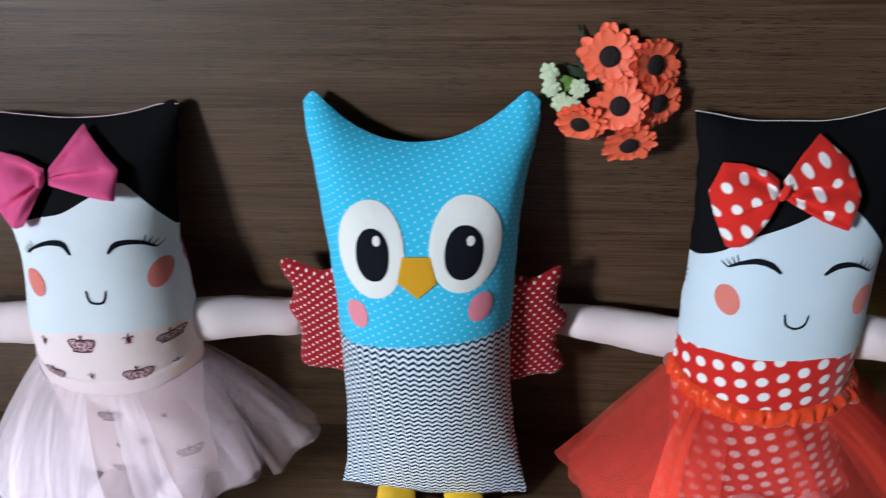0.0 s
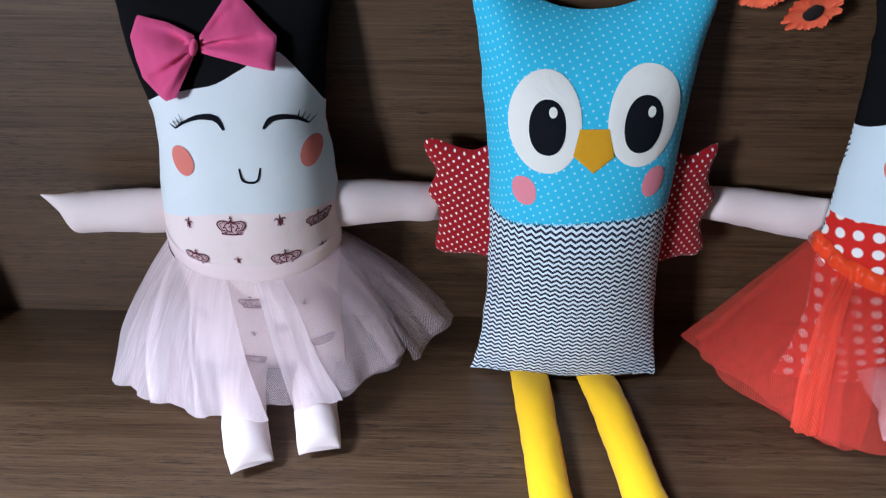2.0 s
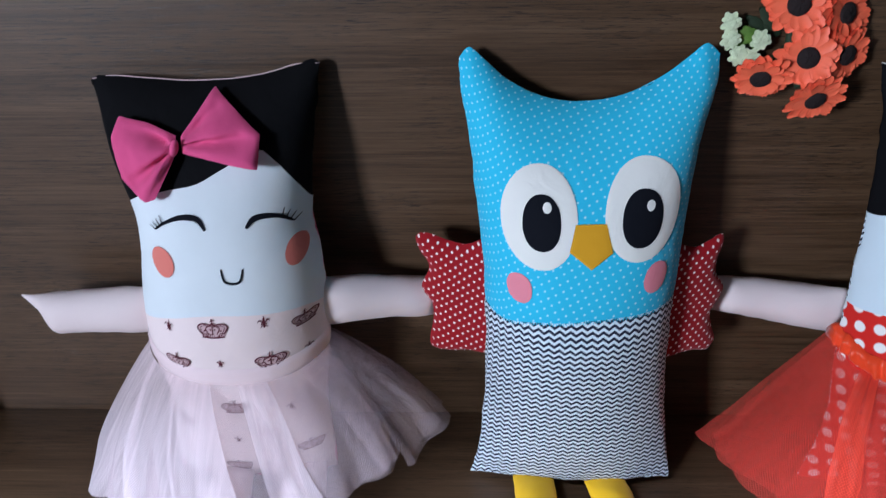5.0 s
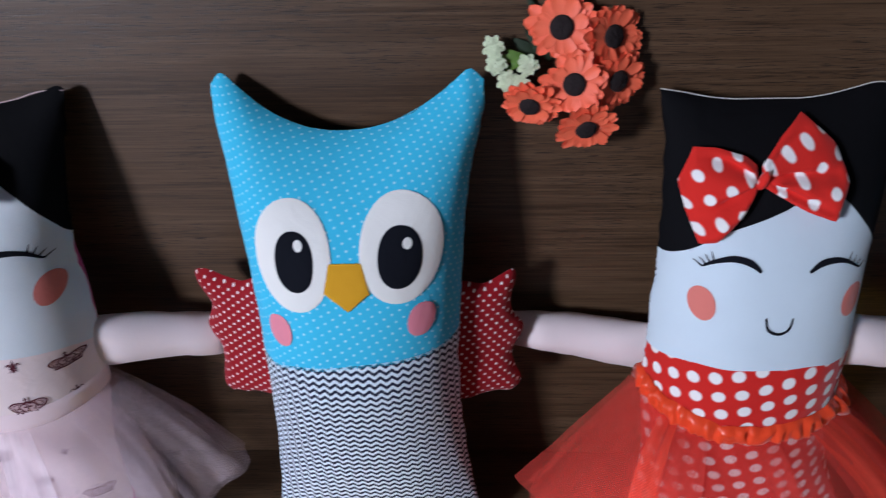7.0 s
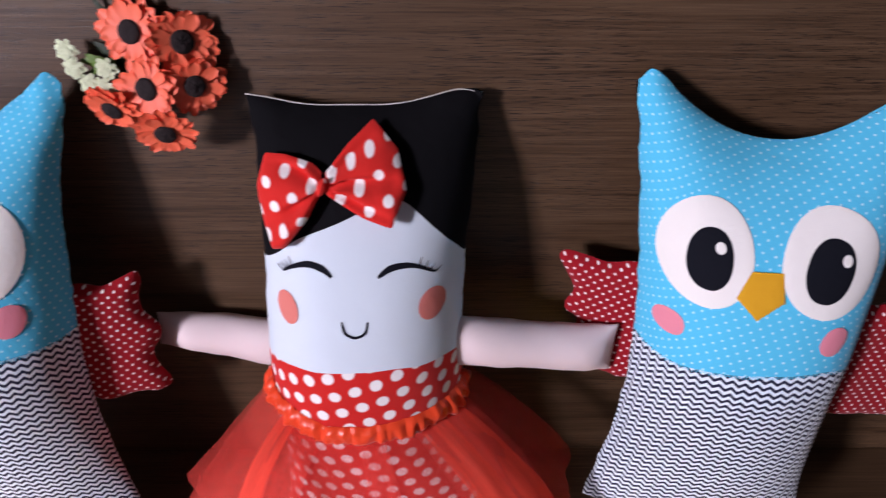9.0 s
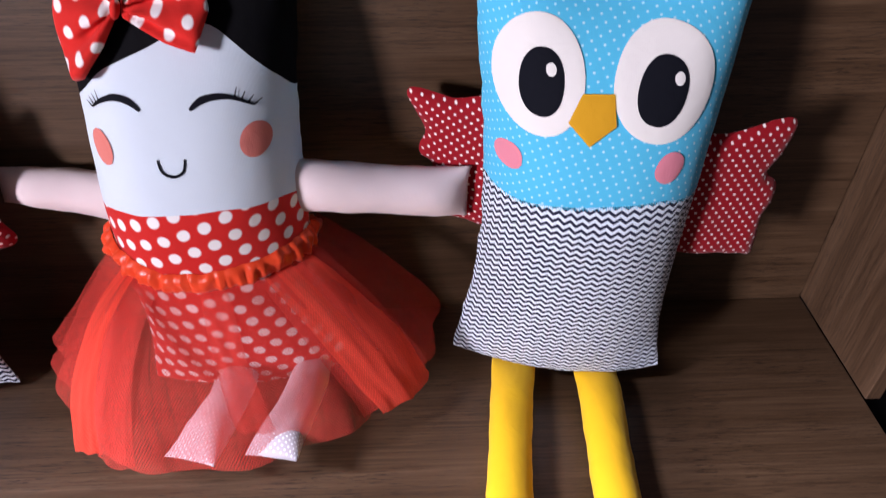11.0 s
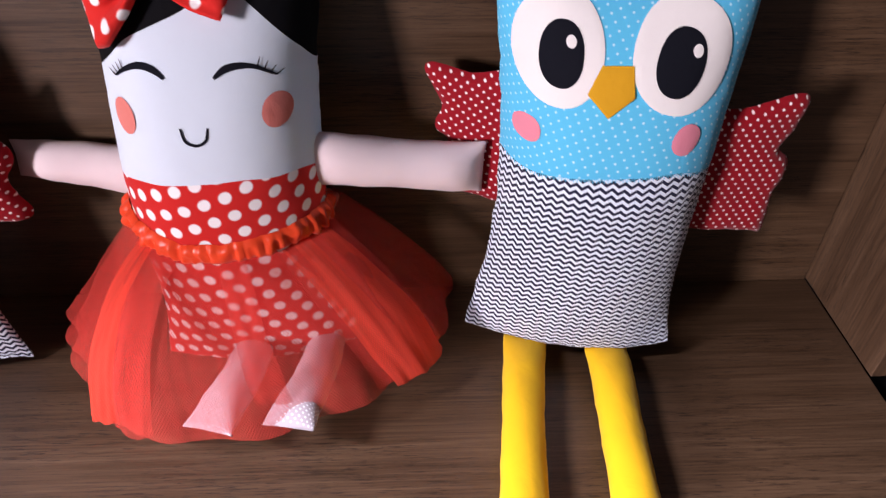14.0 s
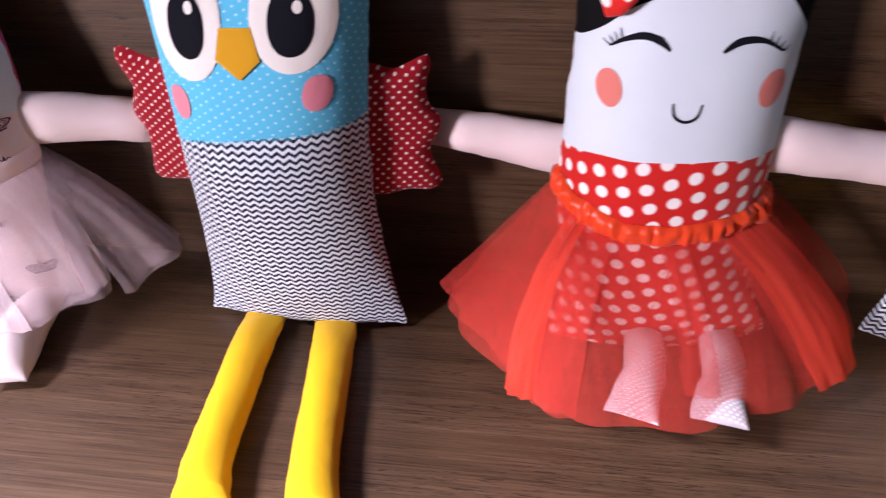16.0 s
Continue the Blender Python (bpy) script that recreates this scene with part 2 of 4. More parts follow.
def box(name, lo, hi, material, bevel=0.0015, parent=None):
    bm = bmesh.new()
    bmesh.ops.create_cube(bm, size=1.0)
    c, s = (Vector(lo) + Vector(hi)) / 2, Vector(hi) - Vector(lo)
    bmesh.ops.scale(bm, vec=s, verts=bm.verts)
    if bevel:
        bmesh.ops.bevel(bm, geom=bm.edges[:], offset=bevel, segments=2, affect="EDGES", profile=0.5)
    me = bpy.data.meshes.new(name)
    bm.to_mesh(me), bm.free()
    me.materials.append(material)
    ob = new(name, me)
    ob.location = c
    if parent:
        ob.parent = parent
        ob.location = c - parent.location
    return ob


def wobble(x, y, z, scale, size):
    return size * noise.noise(Vector((x * scale, y * scale, z * scale)))


def smooth_loop(points, per=5):
    """A closed smooth outline through the points."""
    out, n = [], len(points)
    for i in range(n):
        a, b, c, d = (Vector(points[(i + k) % n]) for k in (-1, 0, 1, 2))
        for k in range(per):
            s = k / per
            out.append(0.5 * ((2 * b) + (c - a) * s + (2 * a - 5 * b + 4 * c - d) * s * s + (3 * b - a - 3 * c + d) * s ** 3))
    return [(p[0], p[1]) for p in out]


def oval(cx, cz, rx, rz, turn=0.0, n=36, power=2.0):
    out = []
    for i in range(n):
        a = 2 * math.pi * i / n
        c, s = math.cos(a), math.sin(a)
        p, q = rx * math.copysign(abs(c) ** (2 / power), c), rz * math.copysign(abs(s) ** (2 / power), s)
        k, w = math.cos(turn), math.sin(turn)
        out.append((cx + p * k - q * w, cz + p * w + q * k))
    return out


def stroke(points, widths, per=6):
    """The outline of a line drawn through the points with a changing width."""
    line = []
    for i in range(len(points) - 1):
        a, b, c, d = (Vector(points[max(0, min(len(points) - 1, i + k))]) for k in (-1, 0, 1, 2))
        for k in range(per):
            s = k / per
            p = 0.5 * ((2 * b) + (c - a) * s + (2 * a - 5 * b + 4 * c - d) * s * s + (3 * b - a - 3 * c + d) * s ** 3)
            line.append((p, widths[i] * (1 - s) + widths[i + 1] * s))
    line.append((Vector(points[-1]), widths[-1]))
    left, right = [], []
    for i, (p, w) in enumerate(line):
        d = (line[min(i + 1, len(line) - 1)][0] - line[max(i - 1, 0)][0]).normalized()
        nrm = Vector((-d.y, d.x))
        left.append(tuple(p + nrm * w / 2)), right.append(tuple(p - nrm * w / 2))
    return left + right[::-1]


def fill(outline, cell):
    """Triangles that fill a flat outline: places, faces, and each place's way to the border."""
    poly = np.array(outline)
    lo, hi = poly.min(0), poly.max(0)
    pts = []
    j, z = 0, lo[1] + cell * 0.5
    while z < hi[1]:
        x = lo[0] + (0.25 if j % 2 else 0.75) * cell
        while x < hi[0]:
            pts.append((x, z))
            x += cell
        z += cell * 0.87
        j += 1

    def border(q):
        a, b = poly, np.roll(poly, -1, 0)
        ab = b - a
        s = np.clip(((q - a) * ab).sum(1) / np.maximum((ab * ab).sum(1), 1e-12), 0, 1)
        return np.sqrt((((a + ab * s[:, None]) - q) ** 2).sum(1).min())

    def inside(q):
        a, b = poly, np.roll(poly, -1, 0)
        cross = (a[:, 1] > q[1]) != (b[:, 1] > q[1])
        at = a[:, 0] + (q[1] - a[:, 1]) * (b[:, 0] - a[:, 0]) / np.where(np.abs(b[:, 1] - a[:, 1]) < 1e-12, 1e-12, b[:, 1] - a[:, 1])
        return (cross & (at > q[0])).sum() % 2 == 1

    inner = [p for p in pts if inside(np.array(p)) and border(np.array(p)) > 0.45 * cell]
    n = len(outline)
    got = geometry.delaunay_2d_cdt([Vector(p) for p in list(outline) + inner], [(i, (i + 1) % n) for i in range(n)], [], 1, 1e-7)
    verts = [(p[0], p[1]) for p in got[0]]
    faces = []
    for f in got[2]:
        a, b, c = (verts[i] for i in f[:3])
        area = (b[0] - a[0]) * (c[1] - a[1]) - (c[0] - a[0]) * (b[1] - a[1])
        faces.append(tuple(f) if area > 0 else tuple(f)[::-1])
    return verts, faces, [border(np.array(p)) for p in verts]


def applique(geo, outline, base, lift=0.0007, slot=0, cell=0.004):
    """A thin piece of cloth laid on a curved front: base(x, z) is the depth below it. Its border is turned down to the cloth."""
    verts, faces, way = fill(outline, cell)
    geo.add([(x, base(x, z) - (lift if w > 1e-6 else max(lift - 0.0006, lift * 0.4)), z) for (x, z), w in zip(verts, way)], faces, slot)


def padded(geo, outline, base, thick, reach, slot=0, cell=0.005, shape=None, back=1.0):
    """A flat stuffed piece: both sides bulge from the seam round its outline."""
    verts, faces, way = fill(outline, cell)
    for side in (-1, 1):
        out = []
        for (x, z), w in zip(verts, way):
            k = min(w / reach, 1.0)
            t = thick * math.sqrt(max(0.0, 1 - (1 - k) ** 2)) * (1.0 if side < 0 else back)
            y = base(x, z) + side * t
            if shape:
                y += shape(x, z) * k
            out.append((x, y, z))
        geo.add(out, faces if side < 0 else [f[::-1] for f in faces], slot)


def tube(geo, path, sizes, slot=0, around=20, upright=(0, 0, 1), wrinkle=0.0008, slant=0.0, level=False):
    """A stuffed limb along a path; sizes are (half width, half height) at each place. Both ends close in a flat seam."""
    rows, run = [], 0.0
    pts = [Vector(p) for p in path]
    knots = [Curve(*[(i, p[k]) for i, p in enumerate(pts)]) for k in range(3)]
    wide = Curve(*[(i, s[0]) for i, s in enumerate(sizes)])
    high = Curve(*[(i, s[1]) for i, s in enumerate(sizes)])
    n = 7 * (len(pts) - 1)
    last, uvs = None, []
    for i in range(n + 1):
        s = i / n * (len(pts) - 1)
        p = Vector([k(s) for k in knots])
        e = 0.02
        d = (Vector([k(min(s + e, len(pts) - 1)) for k in knots]) - Vector([k(max(s - e, 0)) for k in knots])).normalized()
        across = d.cross(Vector(upright)).normalized()
        up = Vector(upright) if level else across.cross(d).normalized()
        run += (p - last).length if last else 0.0
        last = p
        for j in range(around):
            a = 2 * math.pi * j / around
            q = p + across * math.cos(a) * max(wide(s), 0.0005) + up * math.sin(a) * max(high(s), 0.0003)
            tip = max(0.0, s - len(pts) + 2)
            spread = math.sin(a) ** 2 if high(s) > wide(s) else math.cos(a) ** 2
            q += d * (tip ** 3 * 0.0030 * (spread - 0.6) + slant * tip ** 2 * (q.z - p.z))
            q += (q - p).normalized() * wobble(q.x, q.y, q.z, 60, wrinkle)
            rows.append(q)
            uvs.append((a / (2 * math.pi) * 0.13, run))
    faces = []
    for i in range(n):
        for j in range(around):
            a, b = i * around + j, i * around + (j + 1) % around
            faces.append((a, a + around, b + around, b))
    faces.append(tuple(range(around)))
    faces.append(tuple(range(n * around, (n + 1) * around))[::-1])
    geo.add(rows, faces, slot, uvs)


def pillow_band(geo, pil, low, high, rows, slot_front, slot_back, around=88):
    """The part of a stuffed body between two heights over the width, front and back in one closed band."""
    verts, faces, slots, uvs, run = [], [], [], [], [0.0] * around
    for i in range(rows + 1):
        for j in range(around):
            a = 2 * math.pi * j / around
            u, side = math.cos(a), (-1 if math.sin(a) >= 0 else 1)
            zb, zt = pil.bottom(u), pil.top(u)
            lo = zb if low is None else low(u)
            hi = zt if high is None else high(u)
            s = i / rows
            if low is None:
                s = s ** 1.5
            if high is None:
                s = 1 - (1 - s) ** 1.6
            v = max(0.0, min(1.0, (lo + s * (hi - lo) - zb) / (zt - zb)))
            x, y, z = pil.place(u, v, side)
            edge = abs(u) ** 8 + abs(2 * v - 1) ** 10
            amp = 0.0003 + 0.0018 * min(edge, 1.0)
            w = wobble(x + pil.seed, y, z, 55, amp) + wobble(x + pil.seed, y, z, 140, amp * 0.5)
            d = 1.0 if side < 0 else -1.0
            verts.append((x + w * u * 0.8, y + w * d, z))
            if i:
                run[j] += (Vector(verts[-1]) - Vector(verts[-1 - around])).length
        row, across = verts[-around:], [0.0]
        for j in range(1, around):
            across.append(across[-1] + (Vector(row[j]) - Vector(row[j - 1])).length)
        uvs += [(across[around // 4] - across[j], run[j]) for j in range(around)]
    for i in range(rows):
        for j in range(around):
            a, b = i * around + j, i * around + (j + 1) % around
            faces.append((a, a + around, b + around, b))
            slots.append(slot_front if j < around // 2 else slot_back)
    geo.add(verts, faces, slots, uvs)


class Curve:
    """A smooth curve through a few knots (t, value)."""

    def __init__(self, *knots):
        self.t = [k[0] for k in knots]
        self.f = [k[1] for k in knots]
        t, f, n = self.t, self.f, len(knots)
        self.m = [(f[min(i + 1, n - 1)] - f[max(i - 1, 0)]) / (t[min(i + 1, n - 1)] - t[max(i - 1, 0)]) for i in range(n)]

    def __call__(self, x):
        t, f, m = self.t, self.f, self.m
        if x <= t[0]:
            return f[0] + (x - t[0]) * m[0] * 0.3
        if x >= t[-1]:
            return f[-1] + (x - t[-1]) * m[-1] * 0.3
        i = 0
        while x > t[i + 1]:
            i += 1
        h = t[i + 1] - t[i]
        s = (x - t[i]) / h
        return ((1 + 2 * s) * (1 - s) ** 2 * f[i] + s * (1 - s) ** 2 * h * m[i]
                + s * s * (3 - 2 * s) * f[i + 1] + s * s * (s - 1) * h * m[i + 1])


class Pillow:
    """A stuffed, seamed fabric body that stands on a shelf: side outlines over height, top and bottom edges over the width, and the lean of its seam plane."""

    def __init__(self, left, right, top, bottom, mid, thick, yaw=0.0, seed=0):
        self.left, self.right, self.top, self.bottom, self.mid = left, right, top, bottom, mid
        self.thick, self.yaw, self.seed = thick, yaw, seed
        self.x0 = 0.5 * (left(0.2) + right(0.2))

    def place(self, u, v, side):
        zb, zt = self.bottom(u), self.top(u)
        z = zb + v * (zt - zb)
        l, r = self.left(z), self.right(z)
        x = l + (u + 1) * 0.5 * (r - l)
        return x, self.depth(x, z, u, v, side), z

    def depth(self, x, z, u, v, side):
        w = min(abs(2 * v - 1), 1.0)
        full = max(1 - w ** 3.4, 0.0) ** 0.75 if v > 0.5 else (1 - w) ** 0.70
        t = self.thick * full * max(1 - min(abs(u), 1.0) ** 2.5, 0.0) ** 0.64
        y = self.mid(z) + self.yaw * (x - self.x0) - 0.018 * (1 - min(abs(u), 1.0) ** 2) * (1 - v) ** 3
        return y + side * t * (1.0 if side < 0 else 0.5)

    def front(self, x, z, lift=0.0):
        """The depth of the front face at x, z, less the lift."""
        l, r = self.left(z), self.right(z)
        u = max(-1.0, min(1.0, 2 * (x - l) / (r - l) - 1))
        zb, zt = self.bottom(u), self.top(u)
        v = max(0.0, min(1.0, (z - zb) / (zt - zb)))
        return self.depth(x, z, u, v, -1) - lift


OWL_A = Pillow(
    Curve((0.0, -0.112), (0.035, -0.104), (0.09, -0.0985), (0.15, -0.096), (0.22, -0.097), (0.27, -0.1005), (0.36, -0.111), (0.40, -0.117), (0.432, -0.123), (0.46, -0.124)),
    Curve((0.0, 0.110), (0.04, 0.103), (0.09, 0.094), (0.15, 0.0860), (0.22, 0.0830), (0.27, 0.0845), (0.36, 0.0900), (0.40, 0.096), (0.432, 0.104), (0.46, 0.104)),
    Curve((-1, 0.452), (-0.92, 0.4605), (-0.82, 0.452), (-0.62, 0.434), (-0.42, 0.4228), (-0.2, 0.417), (0.02, 0.4165), (0.26, 0.421), (0.44, 0.429), (0.62, 0.441), (0.8, 0.456), (0.9, 0.4645), (1, 0.456)),
    Curve((-1, 0.004), (-0.8, 0.010), (0, 0.016), (0.8, 0.014), (1, 0.008)),
    Curve((0, 0.500), (0.1, 0.506), (0.2, 0.516), (0.3, 0.537), (0.38, 0.555), (0.46, 0.580)), 0.060, -0.04)
OWL_B = Pillow(
    Curve((0.02, 0.562), (0.045, 0.565), (0.075, 0.572), (0.12, 0.581), (0.17, 0.587), (0.24, 0.590), (0.32, 0.586), (0.37, 0.582), (0.41, 0.5785), (0.44, 0.575), (0.47, 0.574)),
    Curve((0.02, 0.774), (0.05, 0.768), (0.09, 0.762), (0.14, 0.761), (0.20, 0.763), (0.25, 0.767), (0.31, 0.773), (0.37, 0.781), (0.41, 0.787), (0.47, 0.794)),
    Curve((-1, 0.456), (-0.92, 0.4665), (-0.84, 0.463), (-0.68, 0.449), (-0.48, 0.433), (-0.24, 0.422), (0.02, 0.419), (0.26, 0.423), (0.44, 0.431), (0.62, 0.443), (0.8, 0.458), (0.9, 0.467), (1, 0.458)),
    Curve((-1, 0.030), (-0.8, 0.030), (0, 0.030), (0.8, 0.034), (1, 0.036)),
    Curve((0, 0.488), (0.1, 0.494), (0.2, 0.503), (0.3, 0.519), (0.38, 0.538), (0.46, 0.563)), 0.060, -0.20)
GIRL_A = Pillow(
    Curve((0.0, -0.440), (0.06, -0.438), (0.12, -0.433), (0.17, -0.441), (0.214, -0.442), (0.25, -0.440), (0.2825, -0.4360), (0.32, -0.4360), (0.37, -0.4497), (0.40, -0.455), (0.418, -0.458), (0.44, -0.462)),
    Curve((0.0, -0.262), (0.06, -0.262), (0.12, -0.264), (0.17, -0.258), (0.22, -0.257), (0.25, -0.2573), (0.286, -0.260), (0.32, -0.265), (0.385, -0.2585), (0.42, -0.2534), (0.45, -0.249)),
    Curve((-1, 0.434), (-0.94, 0.4377), (-0.74, 0.4365), (-0.46, 0.4345), (-0.18, 0.4326), (0.1, 0.433), (0.35, 0.435), (0.57, 0.439), (0.76, 0.444), (0.93, 0.4505), (1, 0.446)),
    Curve((-1, 0.010), (0, 0.014), (1, 0.010)),
    Curve((0, 0.505), (0.1, 0.512), (0.2, 0.528), (0.3, 0.549), (0.38, 0.564), (0.46, 0.588)), 0.065)
GIRL_B = Pillow(
    Curve((0.0, 0.248), (0.05, 0.257), (0.10, 0.2610), (0.15, 0.2560), (0.203, 0.254), (0.2335, 0.2545), (0.274, 0.2555), (0.313, 0.257), (0.385, 0.2567), (0.41, 0.2555), (0.4285, 0.2529), (0.45, 0.248)),
    Curve((0.0, 0.474), (0.035, 0.468), (0.07, 0.453), (0.10, 0.4405), (0.16, 0.4325), (0.21, 0.432), (0.24, 0.432), (0.274, 0.4318), (0.313, 0.433), (0.355, 0.4375), (0.3855, 0.441), (0.415, 0.4429), (0.4335, 0.444), (0.45, 0.447)),
    Curve((-1, 0.4438), (-0.83, 0.4415), (-0.65, 0.438), (-0.41, 0.4356), (-0.13, 0.4357), (0.25, 0.4362), (0.48, 0.440), (0.72, 0.446), (0.91, 0.4487), (1, 0.445)),
    Curve((-1, 0.010), (0, 0.016), (0.8, 0.028), (1, 0.034)),
    Curve((0, 0.498), (0.1, 0.505), (0.2, 0.520), (0.3, 0.540), (0.38, 0.560), (0.46, 0.588)), 0.063)


# ---- the niche and the room round it ----
BACK, RIGHT, FRONT = 0.600, 0.986, 0.090
LEFT, TOP = -0.745, 0.850
tagged(box("back_panel", (LEFT - 0.02, BACK, -0.03), (RIGHT, BACK + 0.018, TOP), WOOD), "brown wood-grain back panel of a shelf niche", "panel", kind="structure")
tagged(box("shelf_board", (LEFT - 0.02, FRONT, -0.030), (RIGHT, BACK - 0.0005, 0.0), WOOD, 0.001), "brown wood-grain shelf board, plain and empty in front", "shelf", kind="structure")
tagged(box("side_panel", (RIGHT + 0.0005, 0.446, 0.0005), (RIGHT + 0.0165, BACK + 0.018, TOP), WOOD_UP, 0.001), "brown side panel with upright grain beside the shelf", "panel", kind="structure")
tagged(box("side_panel", (LEFT - 0.020, 0.535, 0.0005), (LEFT, BACK - 0.0005, TOP), WOOD_UP, 0.001), "brown side panel with upright grain on the shelf", "panel", kind="structure")
# Unseen board, run far past the left side to block the overhead lamp.
tagged(box("upper_shade_board", (LEFT - 0.950, FRONT, TOP + 0.0005), (RIGHT + 0.021, BACK + 0.018, TOP + 0.02), WOOD, 0.001), "long brown unseen board added above to shade the niche", "shelf", kind="structure")
# Solid box whose black colour stands for the unlit gap beside the shelf.
tagged(box("shade_box_beside_shelf", (RIGHT + 0.024, 0.05, -0.48), (1.60, 0.616, -0.060), GAP_SHADE), "near-black box painted as the shade beside the shelf board", "cavity", kind="structure")
X0, X1, Y0, Y1, Z0, Z1 = -2.75, 2.30, -3.20, 0.620, -0.50, 2.40
tagged(box("floor", (X0, Y0, Z0 - 0.05), (X1, Y1, Z0), ROOM_FLOOR, 0), "dark grey tiled room floor", "floor", kind="structure")
tagged(box("wall_north", (X0, Y1, Z0), (X1, Y1 + 0.1, Z1), PLASTER, 0), "dark grey plaster wall behind the niche", "wall", kind="structure")
tagged(box("wall_south", (X0, Y0 - 0.1, Z0), (X1, Y0, Z1), PLASTER, 0), "dark grey plaster wall", "wall", kind="structure")
for y0, y1, z0, z1 in ((Y0, -2.93, Z0, Z1), (-2.93, -2.27, Z0, 0.97), (-2.93, -2.27, 1.73, Z1), (-2.27, Y1, Z0, Z1)):
    tagged(box("wall_west", (X0 - 0.1, y0, z0), (X0, y1, z1), PLASTER, 0), "dark grey plaster wall round a window", "wall", kind="structure")
# The ceiling leaves an invented hole for the added overhead lamp.
for x0, x1, y0, y1 in ((X0, -2.17, Y0, Y1), (-1.33, X1, Y0, Y1), (-2.17, -1.33, Y0, -0.77), (-2.17, -1.33, -0.13, Y1)):
    tagged(box("ceiling", (x0, y0, Z1), (x1, y1, Z1 + 0.05), PLASTER, 0), "dark grey plaster ceiling round a hole for the added light", "ceiling", kind="structure")
tagged(box("wall_east", (X1, Y0, Z0), (X1 + 0.1, Y1, Z1), PLASTER, 0), "dark grey plaster wall", "wall", kind="structure")

# ---- owls: stuffed toys sewn like cushions ----
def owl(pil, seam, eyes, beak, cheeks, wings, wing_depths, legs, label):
    thing = tagged(empty("toy_owl_cushion", (pil.x0, 0.50, 0.0)), label, "cushion", "row of sewn toys on the shelf")
    g = Geo()
    pillow_band(g, pil, seam, None, 46, 0, 1)
    geo_part("upper_body", g, [BLUE_DOT, EYE_BLACK], thing, "turquoise cotton with tiny white dots")
    g = Geo()
    pillow_band(g, pil, None, seam, 46, 0, 0)
    geo_part("lower_body", g, [CHEVRON], thing, "navy and white zigzag cotton")
    g = Geo()
    for i in range(120):
        u = -0.97 + 1.94 * i / 119
        z = seam(u)
        x = pil.left(z) + (u + 1) * 0.5 * (pil.right(z) - pil.left(z))
        tall = 0.0016 + 0.0012 * (i % 2)
        applique(g, [(x - 0.0003, z - tall), (x + 0.0003, z - tall), (x + 0.0003, z + 0.001), (x - 0.0003, z + 0.001)], pil.front, 0.0006)
    geo_part("stitching", g, [BLUE_DOT], thing, "blue zigzag stitches along the waist seam")
    for (cx, cz, rx, rz, turn), (px, pz, prx, prz, pturn), (hx, hz) in eyes:
        g = Geo()
        applique(g, oval(cx, cz, rx, rz, turn, 52, 2.1), pil.front, 0.0018)
        eye = geo_part("eye", g, [EYE_WHITE], thing, "large cream oval eye patch")
        g = Geo()
        applique(g, oval(px, pz, prx, prz, pturn, 40, 2.2), pil.front, 0.0030)
        geo_part("pupil", g, [EYE_BLACK], eye, "black oval pupil")
        g = Geo()
        applique(g, oval(hx, hz, 0.0038, 0.0046, 0.0, 20), pil.front, 0.0038)
        geo_part("glint_patch", g, [EYE_WHITE], eye, "small white oval patch")
    g = Geo()
    applique(g, beak, pil.front, 0.0030)
    geo_part("beak", g, [BEAK], thing, "mustard yellow pointed beak patch")
    for cx, cz, rx, rz, turn in cheeks:
        g = Geo()
        applique(g, oval(cx, cz, rx, rz, turn, 36, 2.2), pil.front, 0.0016)
        geo_part("cheek", g, [CHEEK_PINK], thing, "pink oval cheek patch")
    for outline, depth in zip(wings, wing_depths):
        g = Geo()
        padded(g, smooth_loop(outline, 4), lambda x, z: depth(x, z) + wobble(x, 0, z, 40, 0.0015), 0.009, 0.016)
        geo_part("wing", g, [RED_PIN], thing, "dark red wing with white pin dots")
    for path in legs:
        g = Geo()
        (x0, y0, z0), (x1, y1, z1) = path[-2:]
        toe = lambda s, z: (x0 + (x1 - x0) * s, y0 + 0.004 + (y1 - y0 - 0.006) * s, z)
        pts = path[:-2] + [toe(0.0, 0.0195), toe(0.40, 0.0178), toe(0.74, 0.0125), toe(1.0, 0.0055)]
        sizes = [(0.0225, 0.004), (0.0215, 0.017), (0.0205, 0.0195), (0.0210, 0.0195), (0.0228, 0.0187), (0.0246, 0.0164), (0.0262, 0.0108), (0.0262, 0.0025)]
        tube(g, pts, sizes, wrinkle=0.0012, around=24, level=True)
        geo_part("leg", g, [YELLOW], thing, "long bright yellow stuffed leg")
    return thing


WING_1 = [(-0.0886, 0.2799), (-0.1173, 0.2769), (-0.1360, 0.2779), (-0.1555, 0.2815), (-0.1672, 0.2763), (-0.1637, 0.2610), (-0.1541, 0.2450), (-0.1624, 0.2225), (-0.1599, 0.2121), (-0.1518, 0.2031), (-0.1509, 0.1844), (-0.1546, 0.1608), (-0.1526, 0.1494), (-0.1369, 0.1487), (-0.1161, 0.1543), (-0.0847, 0.1682)]
WING_2 = [(0.0750, 0.2775), (0.1048, 0.2781), (0.1200, 0.2831), (0.1325, 0.2867), (0.1356, 0.2771), (0.1316, 0.2610), (0.1329, 0.2437), (0.1436, 0.2278), (0.1422, 0.2134), (0.1340, 0.2000), (0.1374, 0.1830), (0.1445, 0.1649), (0.1383, 0.1552), (0.1153, 0.1569), (0.0758, 0.1666)]
